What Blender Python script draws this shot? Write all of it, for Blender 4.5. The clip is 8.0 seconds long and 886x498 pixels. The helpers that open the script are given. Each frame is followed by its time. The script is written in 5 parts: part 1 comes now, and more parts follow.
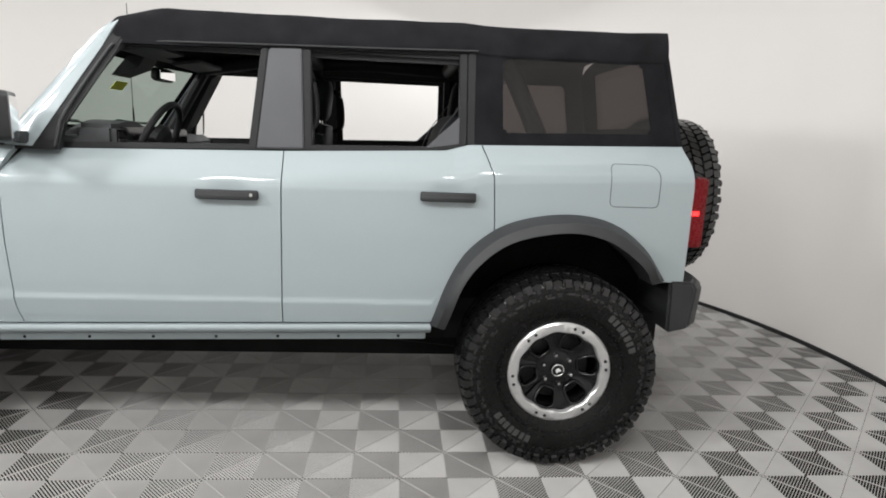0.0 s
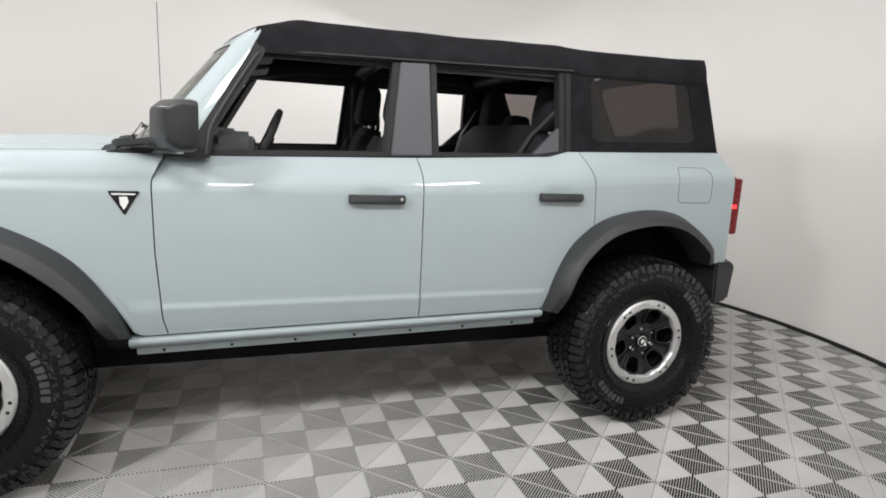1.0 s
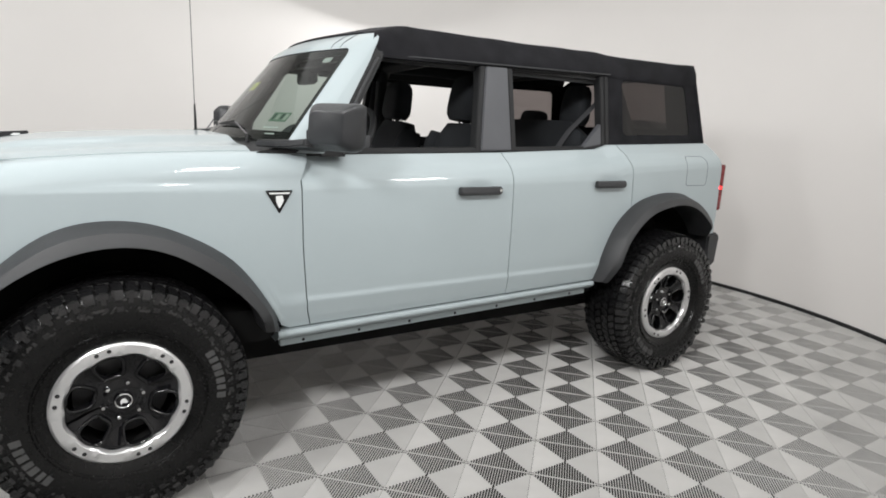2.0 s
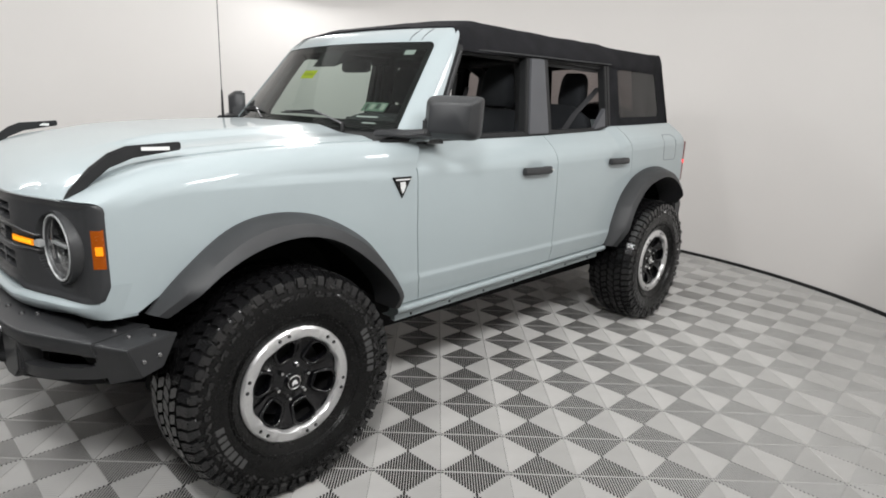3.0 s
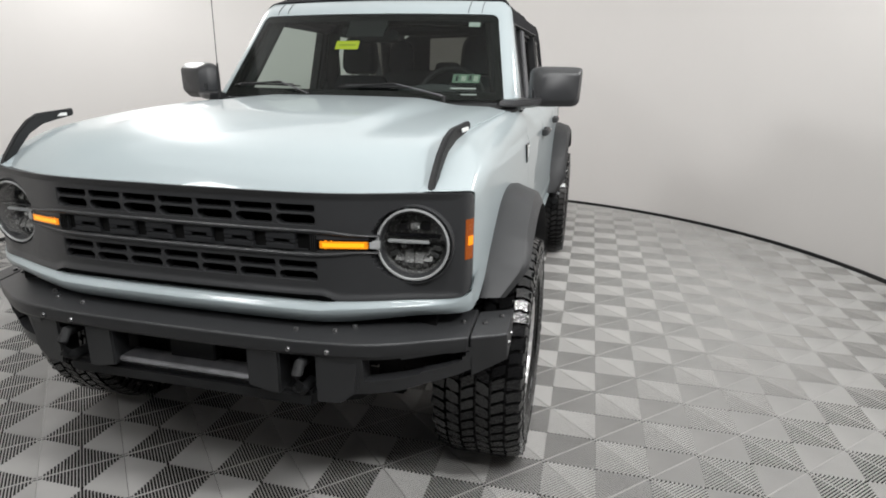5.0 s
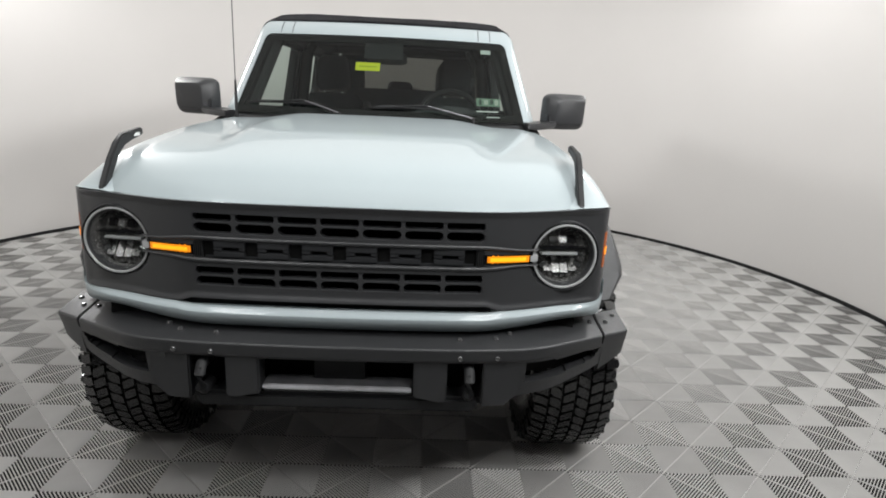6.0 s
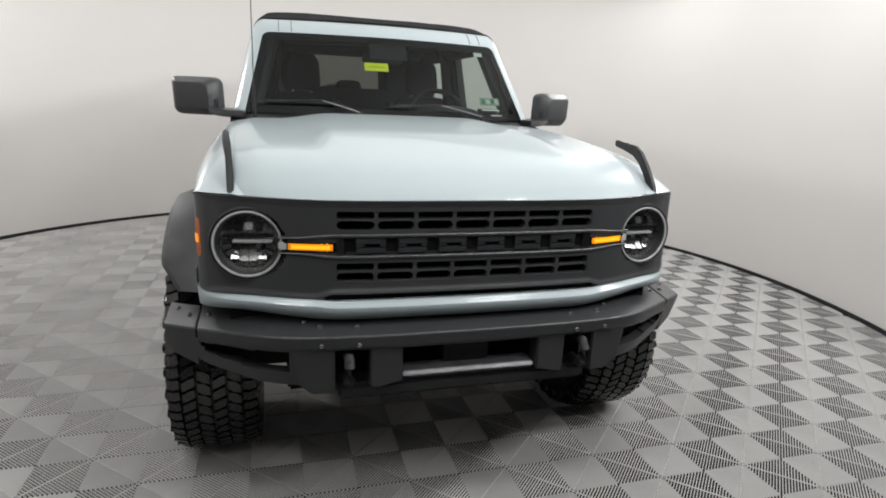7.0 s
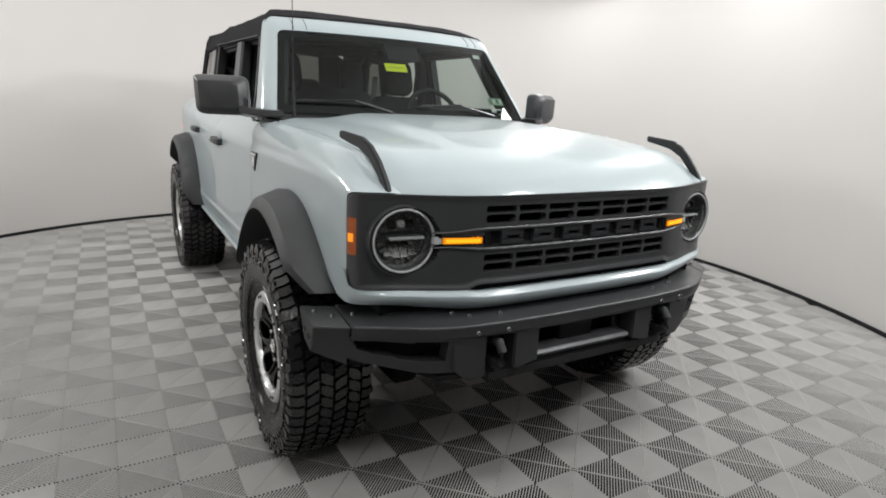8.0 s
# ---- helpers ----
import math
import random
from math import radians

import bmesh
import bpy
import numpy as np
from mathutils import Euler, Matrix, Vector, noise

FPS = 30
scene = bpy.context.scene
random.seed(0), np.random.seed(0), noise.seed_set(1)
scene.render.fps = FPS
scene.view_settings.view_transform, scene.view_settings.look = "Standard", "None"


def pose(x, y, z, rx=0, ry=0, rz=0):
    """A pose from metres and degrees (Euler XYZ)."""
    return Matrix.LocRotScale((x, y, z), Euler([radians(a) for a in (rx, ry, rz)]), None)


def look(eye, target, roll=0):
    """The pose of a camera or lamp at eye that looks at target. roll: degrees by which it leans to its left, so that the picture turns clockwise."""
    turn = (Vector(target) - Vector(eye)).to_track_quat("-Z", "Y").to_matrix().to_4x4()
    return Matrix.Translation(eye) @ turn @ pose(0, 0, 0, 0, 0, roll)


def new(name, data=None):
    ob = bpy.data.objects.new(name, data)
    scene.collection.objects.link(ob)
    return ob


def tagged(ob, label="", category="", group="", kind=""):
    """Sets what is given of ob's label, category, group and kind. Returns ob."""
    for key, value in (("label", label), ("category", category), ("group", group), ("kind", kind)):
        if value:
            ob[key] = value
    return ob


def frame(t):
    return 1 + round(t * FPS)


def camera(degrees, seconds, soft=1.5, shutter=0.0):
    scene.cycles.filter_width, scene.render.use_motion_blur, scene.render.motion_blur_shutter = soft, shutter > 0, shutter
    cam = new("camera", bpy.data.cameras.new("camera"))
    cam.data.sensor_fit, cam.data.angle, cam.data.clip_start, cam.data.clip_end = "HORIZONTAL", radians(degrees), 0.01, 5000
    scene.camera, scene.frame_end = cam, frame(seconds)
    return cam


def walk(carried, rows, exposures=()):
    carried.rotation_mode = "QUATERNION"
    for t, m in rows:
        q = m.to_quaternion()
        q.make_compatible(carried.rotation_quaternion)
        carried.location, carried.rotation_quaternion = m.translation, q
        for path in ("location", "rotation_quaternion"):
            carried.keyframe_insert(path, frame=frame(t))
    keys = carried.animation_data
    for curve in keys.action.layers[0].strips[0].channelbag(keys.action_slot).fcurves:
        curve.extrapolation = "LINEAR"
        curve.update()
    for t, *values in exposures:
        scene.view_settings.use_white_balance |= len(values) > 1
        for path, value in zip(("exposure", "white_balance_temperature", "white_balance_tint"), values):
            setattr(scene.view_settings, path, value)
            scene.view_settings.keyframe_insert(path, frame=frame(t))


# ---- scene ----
cam = camera(74.7, 8.0, soft=1.8)
PATH = [
    (0, (-0.752, 3.265, 1.419), (-0.92, 1.311, 1.027), 2.5),
    (0.5, (-0.18, 3.347, 1.357), (-0.526, 1.407, 1.014), 2.1),
    (1, (0.46, 3.311, 1.408), (-0.184, 1.455, 1.035), 2.8),
    (1.2, (0.714, 3.275, 1.428), (-0.04, 1.462, 1.045), 3.2),
    (2.3, (1.844, 3.052, 1.437), (0.692, 1.475, 1.004), 2.4),
    (2.5, (2.041, 2.977, 1.448), (0.815, 1.463, 0.999), 2.4),
    (3, (2.532, 2.71, 1.454), (1.134, 1.36, 0.978), 2.4),
    (3.5, (2.904, 2.386, 1.459), (1.368, 1.211, 0.948), 1.8),
    (4, (3.25, 2.014, 1.463), (1.586, 1.053, 0.907), 1.5),
    (4.2, (3.342, 1.851, 1.449), (1.634, 0.987, 0.869), 1.0),
    (5.5, (3.736, 0.682, 1.432), (1.813, 0.491, 0.916), 1.8),
    (6, (3.864, 0.25, 1.455), (1.93, 0.314, 0.951), 2.6),
    (6.5, (3.957, -0.158, 1.445), (2.041, 0.137, 0.953), 2.5),
    (7, (3.915, -0.6, 1.435), (2.056, -0.054, 0.941), 2.5),
    (7.5, (3.853, -1.067, 1.431), (2.075, -0.289, 0.948), 2.6),
    (8, (3.701, -1.478, 1.407), (2.028, -0.492, 0.927), 2.6),
]
# the camera's own exposure, in stops
EXPOSURE = [(0, -0.41), (0.5, -0.41), (1.2, -0.47), (2.5, -0.52), (3.5, -0.62), (4.2, -0.62), (5.5, -0.54), (6.5, -0.48), (8, -0.47)]
walk(cam, [(t, look(eye, target, roll)) for t, eye, target, roll in PATH], EXPOSURE)

# ---- world and light ----
world = bpy.data.worlds.new("studio_world")
scene.world = world
world.use_nodes = True
world.node_tree.nodes["Background"].inputs[0].default_value = (0.9, 0.93, 1.0, 1)
world.node_tree.nodes["Background"].inputs[1].default_value = 0.02

CX, CY, WALL_R = -0.09, -0.11, 3.73
WALL_H = 3.6
WALL_FROM, WALL_TO = 53.0, 325.0
HALL_R = 6.6


def wall_radius(a):
    """The white wall is round, and swings out a little towards its two ends."""
    return WALL_R + 0.5 * max(0.0, math.cos(a)) ** 3


def lamp(name, az, r, z, size, watts, target=(0.0, 0.0, 0.9), tone=(1.0, 1.0, 0.995)):
    a = radians(az)
    ld = bpy.data.lights.new(name, "AREA")
    ld.shape, ld.size, ld.size_y, ld.energy, ld.color = "RECTANGLE", size[0], size[1], watts, tone
    new(name, ld).matrix_world = look((CX + r * math.cos(a), CY + r * math.sin(a), z), target)


# unseen lights are added: a wide soft ceiling panel and small lamps round the booth
panel_light = bpy.data.lights.new("ceiling_panel", "AREA")
panel_light.shape, panel_light.size, panel_light.energy, panel_light.color = "DISK", 5.6, 90.0, (1.0, 1.0, 0.99)
new("ceiling_panel", panel_light).matrix_world = pose(CX, CY, 3.5)
for az, watts in ((-38, 50), (-8, 14), (20, 34), (46, 92)):
    lamp("key_lamp", az, 4.2, 2.95 if az > 0 else 2.7, (0.55, 0.40), watts, (0.3, 0.0, 0.8))
# added high lamps, some inside the booth, that brighten its dim sides
for az, watts in ((-112, 84), (-20, 26), (20, 28), (76, 46), (112, 34)):
    lamp("high_lamp", az, 3.3, 3.1, (0.55, 0.40), watts, (1.4, 0.0, 1.0) if abs(az) < 45 else (-0.2, math.copysign(0.9, az), 1.0))


# ---- materials ----
def mat(name, color, rough=0.5, metal=0.0, vary=0.06, scale=6.0, bump=0.0, bscale=120.0, coat=0.0, rvary=0.08, spec=0.5):
    """A surface with two scales of variation in colour and gloss, and a fine relief."""
    m = bpy.data.materials.new(name)
    m.use_nodes = True
    nt = m.node_tree
    b = nt.nodes["Principled BSDF"]
    tc = nt.nodes.new("ShaderNodeTexCoord")
    n1, n2 = nt.nodes.new("ShaderNodeTexNoise"), nt.nodes.new("ShaderNodeTexNoise")
    n1.inputs["Scale"].default_value, n2.inputs["Scale"].default_value = scale, bscale
    n1.inputs["Detail"].default_value, n2.inputs["Detail"].default_value = 4, 2
    for n in (n1, n2):
        nt.links.new(tc.outputs["Object"], n.inputs["Vector"])
    ramp = nt.nodes.new("ShaderNodeValToRGB")
    lo = [max(0, c * (1 - vary)) for c in color]
    hi = [min(1, c * (1 + vary)) for c in color]
    ramp.color_ramp.elements[0].color, ramp.color_ramp.elements[1].color = (*lo, 1), (*hi, 1)
    ramp.color_ramp.elements[0].position, ramp.color_ramp.elements[1].position = 0.3, 0.7
    nt.links.new(n1.outputs["Fac"], ramp.inputs["Fac"])
    nt.links.new(ramp.outputs["Color"], b.inputs["Base Color"])
    mr = nt.nodes.new("ShaderNodeMapRange")
    mr.inputs["To Min"].default_value, mr.inputs["To Max"].default_value = max(0.02, rough - rvary), min(1, rough + rvary)
    nt.links.new(n2.outputs["Fac"], mr.inputs["Value"])
    nt.links.new(mr.outputs["Result"], b.inputs["Roughness"])
    b.inputs["Metallic"].default_value = metal
    b.inputs["Coat Weight"].default_value = coat
    b.inputs["Coat Roughness"].default_value = 0.03
    b.inputs["Specular IOR Level"].default_value = spec
    if bump:
        bp = nt.nodes.new("ShaderNodeBump")
        bp.inputs["Strength"].default_value, bp.inputs["Distance"].default_value = bump, 0.002
        nt.links.new(n2.outputs["Fac"], bp.inputs["Height"])
        nt.links.new(bp.outputs["Normal"], b.inputs["Normal"])
    return m


def glow(name, color, strength, rough=0.25):
    m = mat(name, color, rough, vary=0.02)
    b = m.node_tree.nodes["Principled BSDF"]
    b.inputs["Emission Color"].default_value, b.inputs["Emission Strength"].default_value = (*color, 1), strength
    return m


def glass(name, tint, rough=0.0, sheen=0.07, edge=0.9):
    """A thin pane: mostly clear, with a glossy sheen."""
    m = bpy.data.materials.new(name)
    m.use_nodes = True
    nt = m.node_tree
    nt.nodes.remove(nt.nodes["Principled BSDF"])
    tr, gl, mix = nt.nodes.new("ShaderNodeBsdfTransparent"), nt.nodes.new("ShaderNodeBsdfGlossy"), nt.nodes.new("ShaderNodeMixShader")
    lw, pw, fr = nt.nodes.new("ShaderNodeLayerWeight"), nt.nodes.new("ShaderNodeMath"), nt.nodes.new("ShaderNodeMapRange")
    lw.inputs["Blend"].default_value = 0.5
    pw.operation = "POWER"
    pw.inputs[1].default_value = 5.0
    fr.inputs["To Min"].default_value, fr.inputs["To Max"].default_value = sheen, edge
    nt.links.new(lw.outputs["Facing"], pw.inputs[0])
    nt.links.new(pw.outputs[0], fr.inputs["Value"])
    tr.inputs["Color"].default_value = (*tint, 1)
    gl.inputs["Roughness"].default_value = rough
    nt.links.new(fr.outputs["Result"], mix.inputs["Fac"])
    nt.links.new(tr.outputs["BSDF"], mix.inputs[1])
    nt.links.new(gl.outputs["BSDF"], mix.inputs[2])
    nt.links.new(mix.outputs["Shader"], nt.nodes["Material Output"].inputs["Surface"])
    return m


PAINT = mat("grey_green_paint", (0.372, 0.426, 0.442), 0.34, 0.0, 0.015, 3, coat=0.6, rvary=0.03, spec=0.2)
BLACK = mat("black_plastic", (0.014, 0.0145, 0.0155), 0.55, bump=0.25, bscale=900, vary=0.15, spec=0.35)
TRIM = mat("charcoal_plastic", (0.030, 0.031, 0.033), 0.5, bump=0.3, bscale=700, vary=0.1)
SATIN = mat("satin_charcoal_metal", (0.054, 0.055, 0.057), 0.34, 0.3, bump=0.2, bscale=600)
DIMMETAL = mat("grey_painted_arm", (0.16, 0.16, 0.17), 0.3, 0.5)
PILLAR = mat("grey_pillar_vinyl", (0.080, 0.082, 0.090), 0.5, bump=0.2, bscale=600)
NOSE = mat("charcoal_nose_panel", (0.040, 0.041, 0.043), 0.31, 0.0, bump=0.25, bscale=700)
LIGHTRING = mat("frosted_light_ring", (0.44, 0.45, 0.45), 0.26, 0.1, vary=0.02, rvary=0.01)
LAMPBOWL = mat("smoked_lamp_bowl", (0.27, 0.27, 0.265), 0.26, 0.65, vary=0.25)
MIRRORCASE = mat("mirror_case_plastic", (0.026, 0.027, 0.029), 0.33, bump=0.25, bscale=700, vary=0.1)
STEEL = mat("powder_coated_steel", (0.034, 0.035, 0.037), 0.37, 0.15, bump=0.25, bscale=800)
GLOSS = mat("gloss_black", (0.005, 0.005, 0.006), 0.10, coat=0.2, rvary=0.03, spec=0.4)
# dark hidden parts, and near-black backings that paint shade into openings
VOID = mat("dark_parts_and_shade", (0.008, 0.008, 0.008), 0.8, vary=0.4, spec=0.15)
TREADR = mat("tread_rubber", (0.010, 0.010, 0.0105), 0.18, bump=0.45, bscale=110, vary=0.3, rvary=0.1, spec=0.7)
RUBBER = mat("tyre_rubber", (0.006, 0.006, 0.006), 0.26, bump=0.25, bscale=75, vary=0.25, rvary=0.07, spec=0.28)
WETRUB = mat("dressed_tyre_rubber", (0.008, 0.008, 0.008), 0.10, vary=0.25, rvary=0.04, spec=0.9, coat=0.5)
# grey well above the rubber's black, painting in the letters' glints
LETTER = mat("raised_tyre_lettering", (0.06, 0.06, 0.06), 0.22, spec=0.7)
MACHINED = mat("machined_aluminium", (0.78, 0.78, 0.78), 0.30, 0.75, vary=0.03, bump=0.04, bscale=500)
CHROME = mat("bright_metal", (0.85, 0.85, 0.85), 0.12, 1.0, vary=0.03)
FABRIC = mat("black_soft_top_fabric", (0.013, 0.013, 0.015), 0.92, bump=0.6, bscale=1400, vary=0.3, scale=9, spec=0.15)
SEAT = mat("dark_seat_cloth", (0.013, 0.015, 0.018), 0.85, bump=0.5, bscale=900, vary=0.25)
DASH = mat("dash_vinyl", (0.045, 0.047, 0.050), 0.6, bump=0.4, bscale=700, vary=0.15)
WINDSHIELD = glass("windshield_glass", (0.40, 0.47, 0.43), 0.02, 0.020, 0.9)
VINYL = glass("tinted_vinyl", (0.23, 0.205, 0.20), 0.12, 0.055, 0.9)
LENS = glass("lamp_lens", (0.92, 0.93, 0.93), 0.02)
MARKERB = glow("amber_marker_bulb", (0.95, 0.30, 0.010), 0.8)
MARKER = glow("dark_amber_lens", (0.30, 0.065, 0.005), 0.12)
AMBER = glow("amber_lens", (0.80, 0.27, 0.010), 0.65)
AMBERB = glow("amber_bulb", (1.0, 0.42, 0.014), 1.2)
SMOKED = mat("smoked_reflector", (0.52, 0.53, 0.53), 0.22, 0.9, vary=0.25)
# paler steel that paints a highlight on the bumper's slot edge
EDGELIT = mat("steel_edge_highlight", (0.22, 0.22, 0.23), 0.42, 0.6, vary=0.25, scale=14)
REDL = mat("red_lens", (0.17, 0.003, 0.006), 0.28, vary=0.15, spec=0.25)
REDG = glow("red_bulb", (1.0, 0.03, 0.03), 3.0)
DRL = mat("white_light_bar", (0.36, 0.37, 0.37), 0.3, vary=0.05)
MIRROR = mat("mirror_glass", (0.9, 0.9, 0.9), 0.02, 1.0, vary=0.01, rvary=0.01)
YELLOW = mat("yellow_green_sticker", (0.72, 0.78, 0.03), 0.6)
OLIVE = mat("olive_print", (0.40, 0.45, 0.03), 0.6)
GREENST = mat("green_sticker", (0.16, 0.24, 0.18), 0.6)
WHITEST = mat("white_sticker", (0.76, 0.77, 0.76), 0.6)
DULLST = mat("faded_sticker", (0.55, 0.58, 0.56), 0.7)
DIMBAR = mat("pale_print", (0.40, 0.44, 0.38), 0.7)
INK = mat("sticker_ink", (0.04, 0.06, 0.05), 0.7)
BOLT = mat("dark_bolt_head", (0.26, 0.26, 0.265), 0.25, 0.85)
BELT = mat("grey_belt_webbing", (0.07, 0.07, 0.075), 0.8)
TILE = mat("grey_floor_tile", (0.575, 0.565, 0.55), 0.42, bump=0.25, bscale=300, vary=0.13, scale=2.2, rvary=0.1)
UNDER = mat("dark_subfloor", (0.022, 0.0215, 0.021), 0.9, vary=0.3, spec=0.1)
WALLP = mat("white_wall_paint", (0.78, 0.755, 0.735), 0.75, vary=0.012, scale=1.3, bump=0.08, bscale=90)
HALLP = mat("dark_grey_hall_paint", (0.15, 0.15, 0.155), 0.8, vary=0.05, scale=1.0)
CEILP = mat("pale_grey_ceiling_paint", (0.50, 0.50, 0.49), 0.85, vary=0.02, scale=1.0)


# ---- mesh helpers ----
class Geo:
    def __init__(self):
        self.v, self.f = [], []

    def add(self, verts, faces):
        n = len(self.v)
        self.v += [tuple(p) for p in verts]
        self.f += [tuple(i + n for i in f) for f in faces]
        return self

    def box(self, c, s, m=None):
        x, y, z = (k / 2 for k in s)
        p = [Vector((i * x, j * y, k * z)) for i in (-1, 1) for j in (-1, 1) for k in (-1, 1)]
        if m is not None:
            p = [m @ q for q in p]
        p = [q + Vector(c) for q in p]
        return self.add(p, [(0, 1, 3, 2), (4, 6, 7, 5), (0, 4, 5, 1), (2, 3, 7, 6), (0, 2, 6, 4), (1, 5, 7, 3)])

    def loft(self, rings, closed=True, caps=True):
        n = len(rings[0])
        faces = []
        for i in range(len(rings) - 1):
            for j in range(n if closed else n - 1):
                k = (j + 1) % n
                faces.append((i * n + j, i * n + k, (i + 1) * n + k, (i + 1) * n + j))
        if caps and closed:
            faces += [tuple(range(n)), tuple(range((len(rings) - 1) * n, len(rings) * n))]
        return self.add([p for r in rings for p in r], faces)

    def lathe(self, prof, n=48, axis="y", c=(0, 0, 0), close=False):
        """prof: (radius, along the axis)."""
        rings = []
        for i in range(n):
            a = 2 * math.pi * i / n
            ring = []
            for r, h in prof:
                p = {"y": (r * math.cos(a), h, r * math.sin(a)), "z": (r * math.cos(a), r * math.sin(a), h), "x": (h, r * math.cos(a), r * math.sin(a))}[axis]
                ring.append(Vector(p) + Vector(c))
            rings.append(ring)
        rings.append(rings[0])
        return self.loft(rings, closed=close, caps=False)

    def tube(self, path, r, n=8):
        path = [Vector(p) for p in path]
        rings = []
        for i, p in enumerate(path):
            d = (path[min(i + 1, len(path) - 1)] - path[max(i - 1, 0)]).normalized()
            side = d.cross(Vector((0, 0, 1)) if abs(d.z) < 0.95 else Vector((1, 0, 0))).normalized()
            up = side.cross(d)
            rr = r[i] if isinstance(r, (list, tuple)) else r
            rings.append([p + rr * (math.cos(2 * math.pi * k / n) * side + math.sin(2 * math.pi * k / n) * up) for k in range(n)])
        return self.loft(rings)

    def slab(self, pts, place, depth):
        """A flat outline, placed by place(a, b, d) at d = 0 and d = depth."""
        n = len(pts)
        v = [place(a, b, 0) for a, b in pts] + [place(a, b, depth) for a, b in pts]
        f = [tuple(range(n)), tuple(range(n, 2 * n))] + [(i, (i + 1) % n, n + (i + 1) % n, n + i) for i in range(n)]
        return self.add(v, f)

    def sheet(self, fn, nu, nv, inward, keep=None):
        """A closed curved panel: fn(u, v) outside, the same moved by inward inside."""
        d = Vector(inward)
        out = [Vector(fn(i / nu, j / nv)) for i in range(nu + 1) for j in range(nv + 1)]
        n, w = len(out), nv + 1
        quads = [(i * w + j, (i + 1) * w + j, (i + 1) * w + j + 1, i * w + j + 1) for i in range(nu) for j in range(nv) if keep is None or keep(i, j)]
        count = {}
        for q in quads:
            for k in range(4):
                e = (q[k], q[(k + 1) % 4])
                key = tuple(sorted(e))
                count[key] = None if key in count else e
        faces = list(quads) + [tuple(n + k for k in reversed(q)) for q in quads]
        faces += [(e[1], e[0], n + e[0], n + e[1]) for e in count.values() if e]
        return self.add(out + [p + d for p in out], faces)

    def mirror(self):
        g = Geo()
        g.v = [(x, -y, z) for x, y, z in self.v]
        g.f = [tuple(reversed(f)) for f in self.f]
        return g

    def move(self, m):
        self.v = [tuple(m @ Vector(p)) for p in self.v]
        return self


def finish(name, g, material, bevel=0.0, seg=2, smooth=35):
    bm = bmesh.new()
    vs = [bm.verts.new(p) for p in g.v]
    for f in g.f:
        try:
            bm.faces.new([vs[i] for i in f])
        except ValueError:
            pass
    bmesh.ops.remove_doubles(bm, verts=bm.verts, dist=1e-5)
    loose = [v for v in bm.verts if not v.link_faces]
    bmesh.ops.delete(bm, geom=loose, context="VERTS")
    bmesh.ops.recalc_face_normals(bm, faces=bm.faces)
    if bevel:
        edges = [e for e in bm.edges if len(e.link_faces) == 2 and e.calc_face_angle(0) > radians(35)]
        bmesh.ops.bevel(bm, geom=edges, offset=bevel, segments=seg, affect="EDGES", clamp_overlap=True)
    me = bpy.data.meshes.new(name)
    bm.to_mesh(me)
    bm.free()
    me.materials.append(material)
    me.polygons.foreach_set("use_smooth", [True] * len(me.polygons))
    me.set_sharp_from_angle(angle=radians(smooth))
    return me


def part(name, g, material, parent, label="", bevel=0.0, seg=2, smooth=35):
    ob = new(name, finish(name, g, material, bevel, seg, smooth) if isinstance(g, Geo) else g)
    if parent:
        ob.parent = parent
    return tagged(ob, label)


def both(name, g, material, parent, label="", bevel=0.0, seg=2, smooth=35):
    """The left piece and its twin across the car's middle."""
    return (part(name, g, material, parent, label, bevel, seg, smooth), part(name, g.mirror(), material, parent, label, bevel, seg, smooth))


def spline(pts, n):
    """n + 1 points on a smooth curve through pts."""
    P = [Vector(p) for p in pts]
    P = [2 * P[0] - P[1]] + P + [2 * P[-1] - P[-2]]
    out, m = [], len(pts) - 1
    for k in range(n + 1):
        s = min(k / n * m, m - 1e-9)
        i, t = int(s), s - int(s)
        a, b, c, d = P[i:i + 4]
        out.append(0.5 * (2 * b + (c - a) * t + (2 * a - 5 * b + 4 * c - d) * t * t + (3 * b - a - 3 * c + d) * t ** 3))
    return out


def lerp(a, b, t):
    return a + (b - a) * t


def step(a, b, x):
    t = min(1, max(0, (x - a) / (b - a)))
    return t * t * (3 - 2 * t)


def table(pts):
    xs, ys = zip(*sorted(pts))
    return lambda x: float(np.interp(x, xs, ys))


# ---- room ----
def ring(r, z, n=96):
    return [(CX + r * math.cos(2 * math.pi * i / n), CY + r * math.sin(2 * math.pi * i / n), z) for i in range(n)]


def curved(radius, r0, r1, z0, z1, a0, a1, n=96):
    """A piece of wall along the angles a0 to a1, between two offsets from its radius."""
    rings = []
    for i in range(n + 1):
        a = radians(lerp(a0, a1, i / n))
        c, q = math.cos(a), math.sin(a)
        rings.append([(CX + (radius(a) + r) * c, CY + (radius(a) + r) * q, z) for r, z in ((r0, z0), (r0, z1), (r1, z1), (r1, z0))])
    return Geo().loft(rings)


def disc(r, z0, z1, n=96):
    return Geo().add(ring(r, z0, n) + ring(r, z1, n), [tuple(range(n)), tuple(range(n, 2 * n))] + [(i, (i + 1) % n, n + (i + 1) % n, n + i) for i in range(n)])


def hall(a):
    return HALL_R


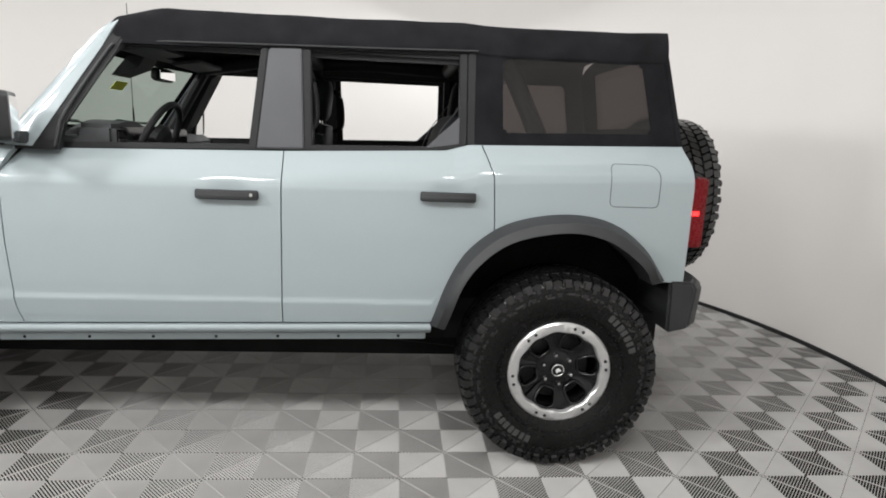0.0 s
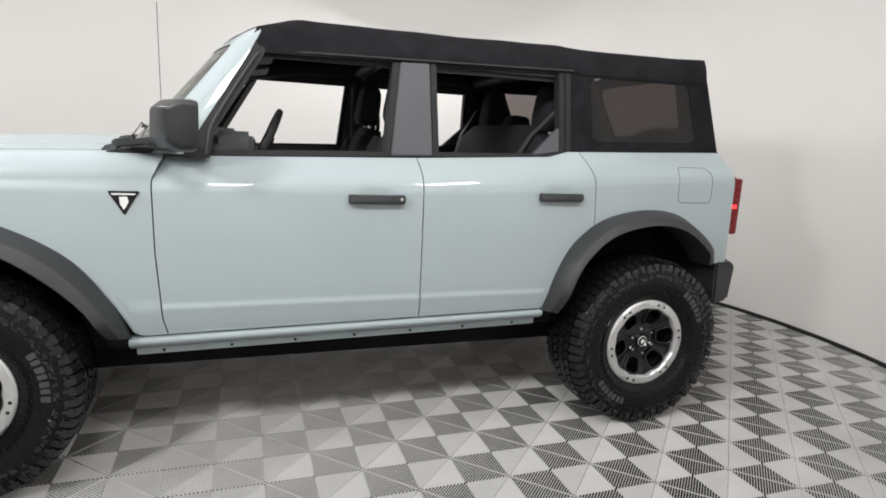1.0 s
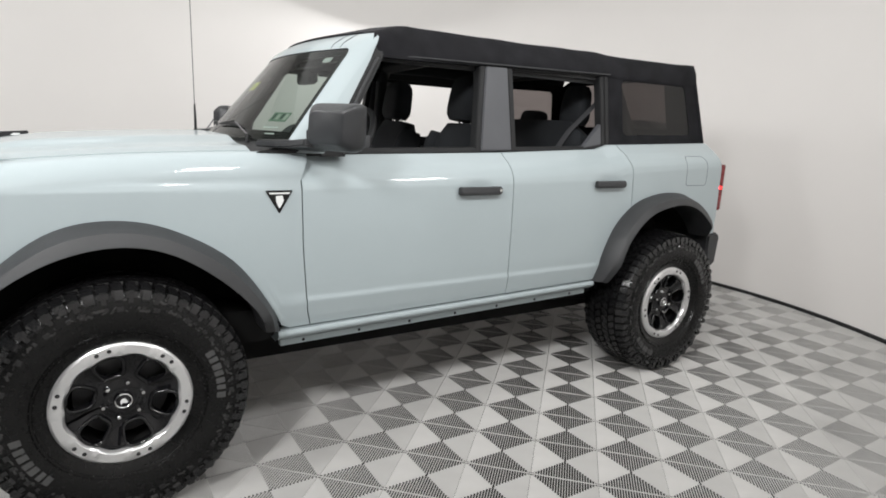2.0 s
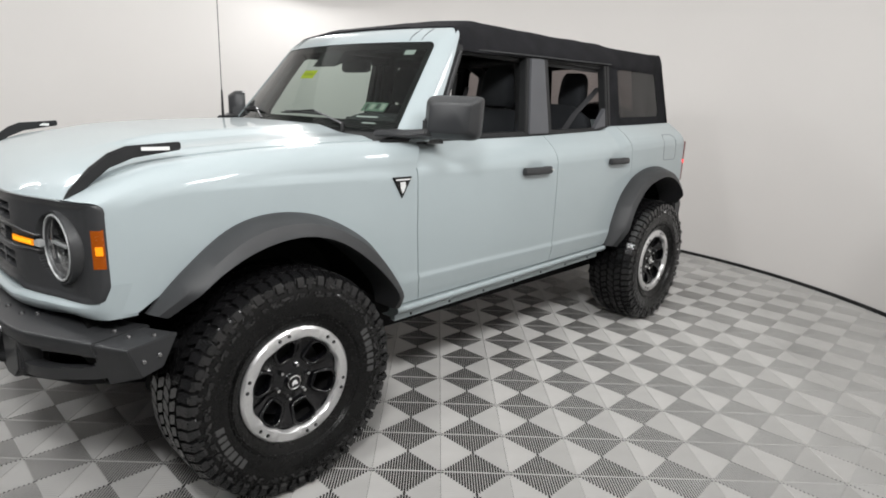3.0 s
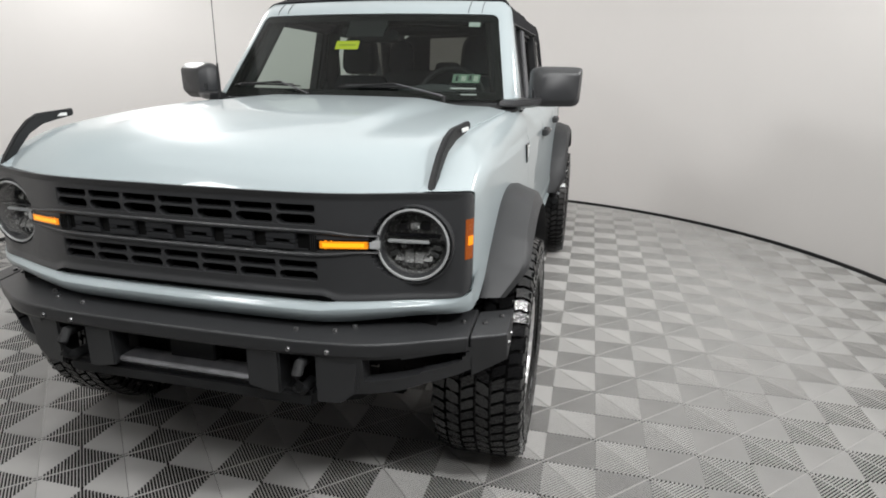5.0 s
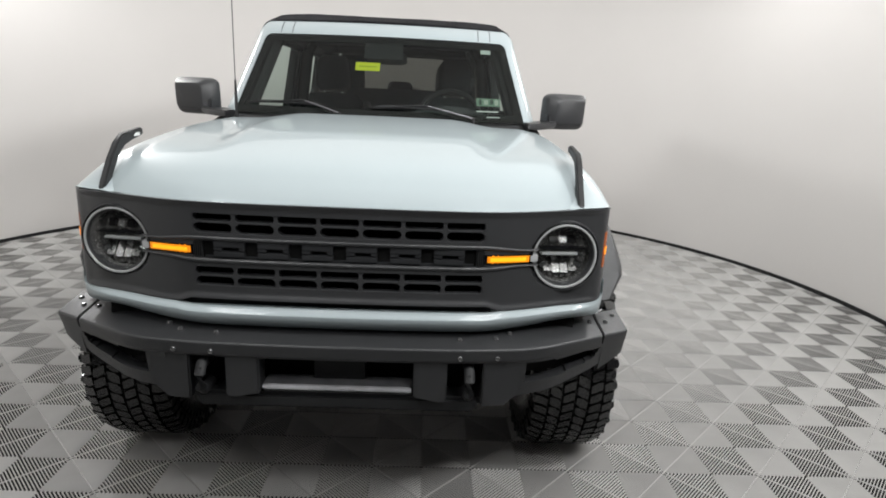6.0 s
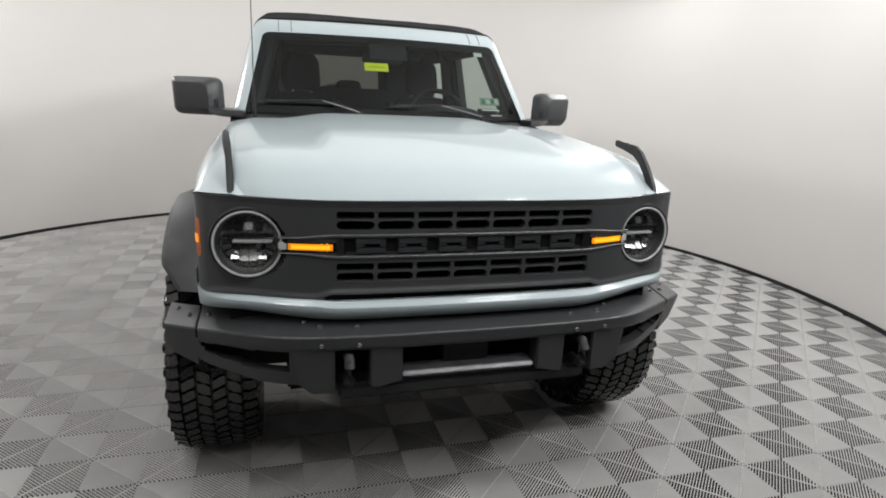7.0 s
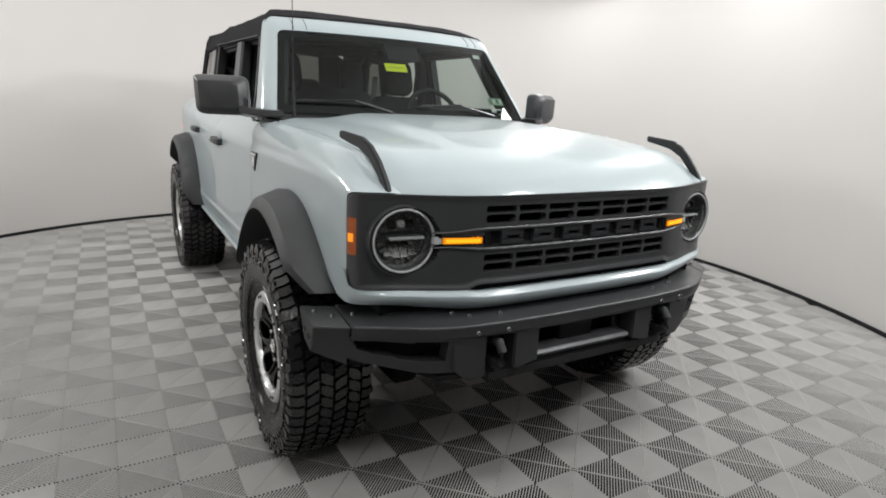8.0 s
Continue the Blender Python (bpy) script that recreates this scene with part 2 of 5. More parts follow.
wall = tagged(part("wall_round", curved(wall_radius, 0, 0.32, -0.03, WALL_H, WALL_FROM, WALL_TO, 130), WALLP, None), "white painted curved wall of a round photo booth", "wall", kind="structure")
trim = tagged(part("baseboard", curved(wall_radius, -0.018, 0.0, -0.012, 0.028, WALL_FROM, WALL_TO, 130), BLACK, None, bevel=0.004), "low black strip along the foot of the curved wall", "baseboard", kind="structure")
back = tagged(part("wall_hall", curved(hall, 0, 0.2, -0.05, WALL_H, -100, 100), HALLP, None), "plain dark grey wall of the hall outside the booth", "wall", kind="structure")
for side, az in (("wall_return_left", WALL_FROM), ("wall_return_right", WALL_TO)):
    a = radians(az)
    d, q = Vector((math.cos(a), math.sin(a), 0)), Vector((-math.sin(a), math.cos(a), 0)) * (0.1 if az < 180 else -0.1)
    p0, p1 = Vector((CX, CY, 0)) + d * (wall_radius(a) + 0.32), Vector((CX, CY, 0)) + d * HALL_R
    tagged(part(side, Geo().loft([[p, p + q, p + q + Vector((0, 0, WALL_H)), p + Vector((0, 0, WALL_H))] for p in (p0, p1)]), HALLP, None), "plain dark grey wall beside the booth", "wall", kind="structure")
ceiling = tagged(part("ceiling", disc(HALL_R + 0.2, WALL_H, WALL_H + 0.12), CEILP, None), "plain pale grey ceiling over the photo booth", "ceiling", kind="structure")


# ---- the car ----
car = new("off_road_car")
tagged(car, "light grey-green off-road car with black soft top, parked on grey tiles", "car")


BELTZ = table([(0.95, 1.285), (-0.3, 1.316), (-1.0, 1.345), (-1.11, 1.372), (-2.04, 1.402)])


def side_y(x, z):
    """The body side's half width at a height; its shoulder follows the belt line."""
    z -= (BELTZ(x) - 1.316) * step(1.10, 1.26, z)
    y = table([(0.55, 0.842), (0.62, 0.860), (0.695, 0.872), (0.709, 0.8655), (0.76, 0.867), (1.0, 0.868), (1.17, 0.8645), (1.198, 0.8575), (1.215, 0.850), (1.24, 0.835), (1.27, 0.808), (1.30, 0.772), (1.32, 0.748), (1.34, 0.735), (1.42, 0.722)])(z)
    return y - 0.012 * step(1.35, 2.05, x) - (0.02 + 0.025 * step(1.2, 1.32, z)) * step(-1.4, -2.05, x)


def glass_y(z, x=0.0):
    """The side windows lean in a little, and draw in towards the tail."""
    return 0.733 - (z - 1.30) * 0.145 - 0.042 * step(-1.05, -2.0, x)


ARCH_R = [(-0.915, 0.60), (-0.985, 0.80), (-1.075, 0.945), (-1.235, 1.055), (-1.47, 1.10), (-1.67, 1.07), (-1.83, 0.965), (-1.94, 0.82)]
ARCH_F = [(0.892, 0.575), (0.945, 0.71), (1.085, 0.900), (1.300, 1.028), (1.489, 1.062), (1.662, 1.024), (1.828, 0.900), (1.942, 0.785)]
LIP_R = [(-0.975, 0.60), (-1.025, 0.775), (-1.105, 0.90), (-1.24, 0.997), (-1.45, 1.04), (-1.62, 1.015), (-1.765, 0.926), (-1.865, 0.815)]
LIP_F = [(0.965, 0.60), (1.015, 0.715), (1.145, 0.852), (1.30, 0.956), (1.455, 0.992), (1.615, 0.968), (1.765, 0.895), (1.90, 0.78)]


def arch_z(pts):
    return table([(p.x, p.y) for p in spline([(x, z, 0) for x, z in pts], 40)])


ARZ, AFZ = arch_z(ARCH_R), arch_z(ARCH_F)


def panel(xl, xr, bottom, top, nu=24, nv=80, depth=0.035):
    def fn(u, v):
        x0 = lerp(xl(0.95), xr(0.95), u)
        z0, z1 = bottom(x0), top(x0)
        z = lerp(z0, z1, v)
        x = lerp(xl(z), xr(z), u)
        cup = sum(0.009 * math.exp(-((x - a) / 0.075) ** 4 - ((z - b) / 0.026) ** 2) for a, b in ((-0.078, 1.158), (-0.97, 1.178)))
        return (x, side_y(x, z) - cup, z)
    return Geo().sheet(fn, nu, nv, (0, -depth, 0))


door_front_edge = table([(0.55, 0.752), (0.65, 0.775), (0.92, 0.793), (1.20, 0.797), (1.285, 0.757)])
door_gap = table([(0.55, -0.288), (1.25, -0.288), (1.32, -0.280)])
door_rear_edge = table([(0.9, -1.168), (1.05, -1.172), (1.25, -1.160), (1.37, -1.118)])
SILL = table([(1.0, 0.578), (-1.0, 0.612)])
G = 0.0025

both("front_door", panel(lambda z: door_gap(z) + G, lambda z: door_front_edge(z) - G, SILL, BELTZ, nu=72), PAINT, car)
rear_door = both("rear_door", panel(lambda z: door_rear_edge(z) + G, lambda z: door_gap(z) - G,
                 lambda x: max(SILL(x), ARZ(x) - 0.01 if x < -0.90 else 0), BELTZ, nu=72), PAINT, car)
both("rear_quarter", panel(lambda z: -2.040 + 0.012 * step(1.20, 1.41, z), lambda z: door_rear_edge(z) - G,
     lambda x: ARZ(x) - 0.01 if x > -1.93 else 0.81, BELTZ, nu=36), PAINT, car)
rocker = both("rocker", Geo().sheet(lambda u, v: (lerp(-0.92, 0.90, u), 0.868 - 0.05 * v * v + 0.012 * math.sin(math.pi * v), lerp(SILL(lerp(-0.92, 0.90, u)) - 0.008, SILL(lerp(-0.92, 0.90, u)) - 0.062, v)), 12, 8, (0, -0.06, 0)), PAINT, car, "pale sill panel under the doors")
for s in (-1, 1):
    sill = part("sill_strip", Geo().sheet(lambda u, v: (lerp(-0.90, 0.88, u), s * 0.826, SILL(lerp(-0.90, 0.88, u)) - lerp(0.058, 0.088, v)), 12, 2, (0, -0.03 * s, 0)), PAINT, car, "pale strip with dark holes below the sill", bevel=0.003)
    for k in range(7):
        x = -0.78 + 0.26 * k
        part("bolt", Geo().lathe([(0.0, 0.004), (0.005, 0.003), (0.007, 0.0), (0.007, -0.004)], 10, "y", (x, 0.8265, SILL(x) - 0.074)) if s > 0 else Geo().lathe([(0.0, 0.004), (0.005, 0.003), (0.007, 0.0), (0.007, -0.004)], 10, "y", (x, 0.8265, SILL(x) - 0.074)).mirror(), BLACK, sill)
HOODZ = table([(p.x, p.y) for p in spline([(0.86, 1.326, 0), (1.2, 1.316, 0), (1.5, 1.300, 0), (1.75, 1.278, 0), (1.90, 1.256, 0), (1.99, 1.222, 0), (2.05, 1.180, 0), (2.09, 1.145, 0), (2.10, 1.130, 0)], 60)])


NOSE_PTS = spline([(2.214, 0, 0), (2.210, 0.25, 0), (2.199, 0.43, 0), (2.170, 0.56, 0), (2.132, 0.68, 0), (2.106, 0.765, 0), (2.082, 0.815, 0), (2.056, 0.842, 0), (2.030, 0.850, 0)], 80)
NOSE_X, NOSE_Y = [p.x for p in NOSE_PTS], [p.y for p in NOSE_PTS]
NOSE_S = np.cumsum([0.0] + [(q - p).length for p, q in zip(NOSE_PTS, NOSE_PTS[1:])])
NOSE_S /= NOSE_S[-1]


def plan(t):
    """Along the nose from one side to the other: x and y, t in -1 .. 1."""
    return float(np.interp(abs(t), NOSE_S, NOSE_X)), math.copysign(float(np.interp(abs(t), NOSE_S, NOSE_Y)), t)


def plan_x(y):
    return float(np.interp(abs(y), NOSE_Y, NOSE_X))


def plan_y(x):
    return float(np.interp(x, NOSE_X[::-1], NOSE_Y[::-1]))


def corner(d, r):
    """How far a rounded corner of radius r draws in, d from the end."""
    k = min(1.0, max(0.0, 1 - d / r))
    return r * (1 - math.sqrt(max(0.0, 1 - k * k)))


def panel_low(y):
    x, y = plan_x(y), abs(y)
    return 0.826 + 0.016 * (1 - step(0.44, 0.50, y)) + 0.006 * step(0.50, 0.75, y) + corner(x - 2.030, 0.060)


def panel_high(y):
    x, y = plan_x(y), abs(y)
    return 1.135 + 0.003 * step(0.5, 0.8, y) - corner(x - 2.030, 0.046)


def fender_fn(u, v):
    x = lerp(0.80, 2.030, u)
    zt = HOODZ(x) - 0.020
    zb = AFZ(x) - 0.01 if x > 0.90 else SILL(x)
    if x > 1.94:
        zb = lerp(0.79, 0.80, (x - 1.94) / 0.09)
    zs = zt - lerp(0.095, 0.085, step(1.75, 2.05, x))
    y0 = side_y(x, min(zs, 1.19)) - 0.006 * step(1.9, 2.055, x)
    k = step(0.86, 1.0, u)
    if v < 0.70:
        z = lerp(zb, zs, v / 0.70)
        y = side_y(x, min(z, 1.19)) - 0.006 * step(1.9, 2.055, x)
        end = (2.028, 0.843, lerp(zb, panel_high(0.850) + 0.004, v / 0.70))
    else:
        a = min(1.0, max(0.0, (v - 0.70) / 0.30))
        yi = lerp(0.775, 0.725, step(1.0, 2.1, x))
        y = lerp(y0, yi, a ** 1.7 * 0.86 + 0.14 * a)
        z = lerp(zs, zt, 1 - (1 - a) ** 1.7)
        ye = lerp(0.850, 0.725, a ** 2.2)
        end = (lerp(2.028, plan_x(ye) - 0.012, step(0.0, 0.25, a)), min(ye, 0.843), panel_high(ye) + 0.004)
    x, y, z = (lerp(p, q, k) for p, q in zip((x, y, z), end))
    return (x + (1 - u) ** 6 * (door_front_edge(z) + G - 0.80), y, z)


both("fender", Geo().sheet(fender_fn, 48, 40, (0, -0.03, -0.006)), PAINT, car)


def hood_fn(u, v):
    x = lerp(0.975, 2.10, u)
    half = lerp(0.770, 0.722, step(1.0, 2.1, x))
    y = lerp(-half, half, v)
    k = abs(y) / half
    w = lerp(0.15, 0.06, step(1.0, 1.6, x))
    dome = 0.026 * (1 - step(0.60 - w, 0.60 + w, k)) * (1 - step(1.66, 1.95, x))
    z = HOODZ(x) - 0.004 + dome + 0.010 * (1 - k * k) - 0.012 * step(0.9, 1.0, k)
    return (x + (plan_x(y) - 2.112) * step(1.55, 2.1, x), y, z)


part("hood", Geo().sheet(hood_fn, 44, 60, (0, 0, -0.03)), PAINT, car)
part("cowl", Geo().sheet(lambda u, v: (lerp(0.80, 1.0, u) - 0.05 * (2 * v - 1) ** 2, lerp(-0.80, 0.80, v), lerp(1.372, 1.300, u) - 0.035 * abs(2 * v - 1) ** 5), 8, 30, (0, 0, -0.05)), BLACK, car, "black plastic cowl below the windshield")

# wheel arch flares
def flare(outer, lip):
    o, l = spline([(x, z, 0) for x, z in outer], 36), spline([(x, z, 0) for x, z in lip], 36)
    rings = []
    for i, (a, b) in enumerate(zip(o, l)):
        e = min(1, 5 * min(i, 36 - i) / 36 + 0.55)
        ys, yo = side_y(a.x, min(a.y, 1.15)) - 0.01, 0.985
        yo = lerp(ys, yo, e)
        m = a.lerp(b, 0.42)
        rings.append([(a.x, ys, a.y), (a.x, ys + 0.034, a.y + 0.004), (m.x, lerp(ys, yo, 0.86), m.y + 0.004), (lerp(m.x, b.x, 0.7), yo, lerp(m.y, b.y, 0.7)), (b.x, yo + 0.004, b.y), (b.x, yo - 0.012, b.y - 0.002), (b.x, ys - 0.05, b.y - 0.004)])
    return Geo().loft(rings)


both("rear_flare", flare(ARCH_R, LIP_R), TRIM, car, "dark grey plastic wheel arch flare")
both("front_flare", flare(ARCH_F, LIP_F), TRIM, car, "dark grey plastic wheel arch flare")


def liner(lip):
    l = spline([(x, z, 0) for x, z in lip], 24)
    rings = [[(p.x, 0.87, p.y + 0.02), (p.x, 0.45, p.y + 0.02), (p.x, 0.45, p.y + 0.05), (p.x, 0.87, p.y + 0.05)] for p in l]
    return Geo().loft(rings)


both("wheel_liner", liner(LIP_R), VOID, car)
both("wheel_liner", liner(LIP_F), VOID, car)

# front panel with lamps and grille
LAMP_Y, LAMP_Z = 0.684, 0.991


def front_fn(u, v):
    x, y = plan(lerp(-1, 1, u))
    z = lerp(panel_low(y), panel_high(y), v)
    edge = step(0, 0.07, v) * step(1, 0.93, v)
    rim = max(1 - edge, step(0.795, 0.845, abs(y)))
    return (x - 0.010 + 0.008 * rim, y * 0.992, z)


NU, NV = 260, 60
SLOT_ROWS = ((1.044, 1.103), (0.879, 0.941))


def front_keep(i, j):
    x, y = plan(lerp(-1, 1, (i + 0.5) / NU))
    z = lerp(panel_low(y), panel_high(y), (j + 0.5) / NV)
    if abs(y) < 0.436 and any(a < z < b for a, b in (*SLOT_ROWS, (0.966, 1.020))):
        return False
    return (abs(y) - LAMP_Y) ** 2 + (z - LAMP_Z) ** 2 > 0.106 ** 2


def face_x(y):
    return plan_x(y) - 0.010


def mullion_outline(z0, z1, zm, w=0.005, r=0.0128):
    """The bar between two slots, flared where it meets the slat and the slot's rims."""
    zs = [lerp(a, b, k / 14) for a, b in ((z0 - 0.003, zm - 0.0022), (zm + 0.0022, z1 + 0.003)) for k in range(15)]
    wide = [w + corner(max(0.0, min(abs(z - zm) - 0.0025, z - z0, z1 - z)), r) for z in zs]
    return [(a, z) for a, z in zip(wide, zs)] + [(-a, z) for a, z in zip(reversed(wide), reversed(zs))]


grille = part("grille", Geo().sheet(front_fn, NU, NV, (-0.03, 0, 0), front_keep), NOSE, car, "charcoal grille panel with two rows of slots", smooth=50)
# near-black box behind the slots, their shade put into its colour
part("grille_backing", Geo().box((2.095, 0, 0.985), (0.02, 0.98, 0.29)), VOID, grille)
for z0, z1 in SLOT_ROWS:
    zm = (z0 + z1) / 2
    part("slat", Geo().loft([[(face_x(y) + dx, y, zm + dz) for dx, dz in ((-0.003, -0.0025), (-0.003, 0.0025), (-0.03, 0.007), (-0.03, -0.001))] for y in (-0.437 + 0.874 * k / 14 for k in range(15))]), NOSE, grille, bevel=0.001)
    for k in range(8):
        y = -0.434 + 0.868 * k / 7
        part("mullion", Geo().slab(mullion_outline(z0, z1, zm), lambda a, b, d: (face_x(y + a) - 0.002 - d, y + a, b), 0.030), NOSE, grille)
part("nameplate", Geo().loft([[(face_x(y) - 0.026, y, 0.962), (face_x(y) - 0.026, y, 1.024), (face_x(y) - 0.014, y, 1.024), (face_x(y) - 0.014, y, 0.962)] for y in (-0.43 + 0.86 * k / 12 for k in range(13))]), VOID, grille, "black bar with plain letter blocks", bevel=0.003)
part("channel_ledge", Geo().loft([[(face_x(y) + dx, y, z) for dx, z in ((-0.024, 0.967), (-0.008, 0.967), (-0.008, 0.971), (-0.024, 0.974))] for y in (-0.40 + 0.80 * k / 12 for k in range(13))]), MIRRORCASE, grille)
for k in range(6):
    yc = -0.325 + 0.130 * k
    fx = face_x(yc) - 0.010
    block = Geo()
    for dy, dz, w, h in ((0, 0.0145, 0.092, 0.019), (0, -0.0155, 0.092, 0.017), (-0.033, 0, 0.026, 0.010), (0.037, 0, 0.018, 0.010)):
        block = block.box((fx, yc + dy, 0.9945 + dz), (0.020, w, h + 0.0004))
    part("letter_block", block, MIRRORCASE, grille, "gloss black raised block", bevel=0.002)
for up in (-1, 1):
    rings = []
    for k in range(41):
        y = lerp(-0.60, 0.60, k / 40)
        zc, h = 0.992 + up * lerp(0.034, 0.024, step(0.42, 0.56, abs(y))), lerp(0.0075, 0.003, step(0.45, 0.60, abs(y)))
        rings.append([(face_x(y) + dx, y, zc + dz * h) for dx, dz in ((-0.006, -1), (0.002, -0.8), (0.0045, -0.1), (0.003, 0.6), (-0.006, 1))])
    part("channel_rim", Geo().loft(rings), NOSE, grille, smooth=60)
for sg in (-1, 1):
    part("grille_end", Geo().box((face_x(0.42) - 0.013, sg * 0.420, 0.993), (0.022, 0.026, 0.056)), NOSE, grille, bevel=0.003)
    for k in range(4):
        part("end_rib", Geo().box((face_x(0.42) - 0.0015, sg * (0.411 + 0.006 * k), 0.993), (0.004, 0.0025, 0.044)), VOID, grille)

# painted lip below the grille panel
def lip_fn(u, v):
    x, y = plan(lerp(-1, 1, u))
    k = step(0.40, 0.842, abs(y))
    z = lerp(0.752 + 0.030 * k, panel_low(y) - 0.022 * (1 - step(0.44, 0.50, abs(y))) - 0.001, v)
    out = 1 - step(0.70, 0.848, abs(y))
    bulge = 0.6 + 0.4 * v / 0.74 if v < 0.74 else 1 - step(0.72, 1.0, v)
    return (x + 0.016 * out * bulge - 0.030 * (0.3 + 0.7 * out) * max(0.0, 1 - 1.6 * v) ** 2 - 0.002, y * (1.001 - 0.006 * (1 - v)), z)


part("front_lip", Geo().sheet(lip_fn, 90, 20, (-0.06, 0, 0)), PAINT, car)
# near-black box filling the gap above the lip, shade as colour
part("lower_vent", Geo().box((2.145, 0, 0.825), (0.07, 0.92, 0.030)), VOID, car)


def lamp_bar(s, y0, y1, h, out):
    """A low bar lying along the nose panel."""
    ys = [lerp(y0, y1, k / 8) for k in range(9)]
    return Geo().loft([[(face_x(y) - 0.016, s * y, 0.990 - h), (face_x(y) + out, s * y, 0.990 - h), (face_x(y) + out, s * y, 0.990 + h), (face_x(y) - 0.016, s * y, 0.990 + h)] for y in ys])


def headlight(s):
    c = Vector((2.110, s * (LAMP_Y + 0.004), LAMP_Z))
    yaw = Matrix.Rotation(radians(s * 6), 3, "Z")
    g = lambda geo: geo.move(Matrix.Translation(c) @ yaw.to_4x4())
    lamp = part("headlight", g(Geo().lathe([(0.090, -0.02), (0.106, -0.02), (0.108, 0.004), (0.104, 0.014), (0.094, 0.013), (0.090, 0.002)], 56, "x", close=True)), NOSE, car, "round headlight with a bright ring")
    part("lamp_pocket", g(Geo().lathe([(0.108, -0.05), (0.1085, 0.008), (0.110, 0.014), (0.113, 0.013), (0.115, 0.004), (0.115, -0.05)], 56, "x", close=True)), NOSE, car)
    part("light_ring", g(Geo().lathe([(0.0930, 0.002), (0.0940, 0.010), (0.0980, 0.0165), (0.1030, 0.0160), (0.1050, 0.008), (0.0930, 0.002)], 56, "x")), LIGHTRING, lamp)
    part("reflector_bowl", g(Geo().lathe([(0.093, 0.0), (0.085, -0.035), (0.05, -0.06), (0.001, -0.062)], 40, "x")), LAMPBOWL, lamp)
    for k in range(10):
        a = math.pi * (1.08 + 0.84 * k / 9)
        part("facet", g(Geo().box((-0.030, 0.066 * math.cos(a), 0.066 * math.sin(a)), (0.020, 0.014, 0.026), Matrix.Rotation(a + math.pi / 2, 3, "X"))), SMOKED if k % 3 else LAMPBOWL, lamp, bevel=0.002)
    part("light_bar", g(Geo().box((-0.010, 0.014 * -s, 0.006), (0.03, 0.118, 0.009))), DRL, lamp, bevel=0.002)
    part("bar_stem", g(Geo().box((-0.014, 0.030 * -s, -0.006), (0.02, 0.016, 0.020), Matrix.Rotation(s * 0.4, 3, "X"))), SMOKED, lamp, bevel=0.002)
    for k in range(4):
        y, w = -0.042 + 0.027 * k, 0.025
        part("reflector", g(Geo().loft([[(-0.040, y - w / 2, -0.018), (-0.040, y + w / 2, -0.018), (-0.012, y + w / 2, -0.062 + 0.006 * abs(k - 1.5)), (-0.012, y - w / 2, -0.062 + 0.006 * abs(k - 1.5))], [(-0.050, y - w / 2, -0.018), (-0.050, y + w / 2, -0.018), (-0.030, y + w / 2, -0.066), (-0.030, y - w / 2, -0.066)]])), LAMPBOWL, lamp, bevel=0.001)
    for k in range(3):
        part("upper_reflector", g(Geo().box((-0.03, -0.03 + 0.03 * k, 0.045), (0.02, 0.026, 0.026), Matrix.Rotation(-0.5, 3, "Y"))), LAMPBOWL if k == 1 else GLOSS, lamp, bevel=0.003)
    part("lamp_brow", g(Geo().box((-0.016, 0, 0.022), (0.03, 0.150, 0.006))), GLOSS, lamp, bevel=0.002)
    part("lens", g(Geo().lathe([(0.094, 0.008), (0.07, 0.014), (0.035, 0.018), (0.001, 0.019)], 40, "x")), LENS, lamp).visible_shadow = False
    ind = part("indicator", lamp_bar(s, 0.440, 0.572, 0.0130, 0.004), AMBER, car, "lit amber indicator bar", bevel=0.003)
    part("indicator_bezel", lamp_bar(s, 0.430, 0.585, 0.0175, 0.001), GLOSS, ind, bevel=0.003)
    part("indicator_bulbs", lamp_bar(s, 0.447, 0.564, 0.0080, 0.0048), AMBERB, ind, bevel=0.002)
    part("indicator_tip", lamp_bar(s, 0.5725, 0.600, 0.0125, 0.0035), LIGHTRING, ind, bevel=0.004)
    def side(u, v, off=0.002):
        x = lerp(2.070, 2.038, u)
        return (x - 0.004, s * (plan_y(x) * 0.992 + off), lerp(0.942, 1.062, v))
    mk = part("side_marker", Geo().sheet(side, 6, 6, (-0.004, -0.012 * s, 0)), MARKER, car, "dark amber side marker lamp", bevel=0.0015)
    part("marker_bulb", Geo().sheet(lambda u, v: side(lerp(0.25, 0.8, u), lerp(0.36, 0.58, v), 0.004), 4, 4, (0, -0.004 * s, 0)), MARKERB, mk)


for s in (-1, 1):
    headlight(s)

# front bumper
bump_x_abs = table([(p.x, p.y) for p in spline([(0, 2.325, 0), (0.25, 2.322, 0), (0.45, 2.310, 0), (0.60, 2.282, 0), (0.72, 2.215, 0), (0.834, 2.140, 0), (0.906, 2.095, 0), (0.965, 2.05, 0)], 40)])


def bump_x(y):
    return bump_x_abs(abs(y))


def beam(y0, y1, n, back, ztop, zmid, zlow):
    rings = []
    for i in range(n + 1):
        y = lerp(y0, y1, i / n)
        x = bump_x(y)
        zo = -0.012 * step(0.6, 0.95, abs(y))
        rings.append([(x - back, y, ztop + zo + 0.006), *((x - 0.009 + 0.009 * math.cos(radians(a)), y, zmid + zo + 0.009 * math.sin(radians(a))) for a in (85, 64, 43, 22, 0)), (x - 0.004, y, zlow + zo + 0.012), (x - 0.012, y, zlow + zo), (x - back, y, zlow + zo)])
    return Geo().loft(rings)


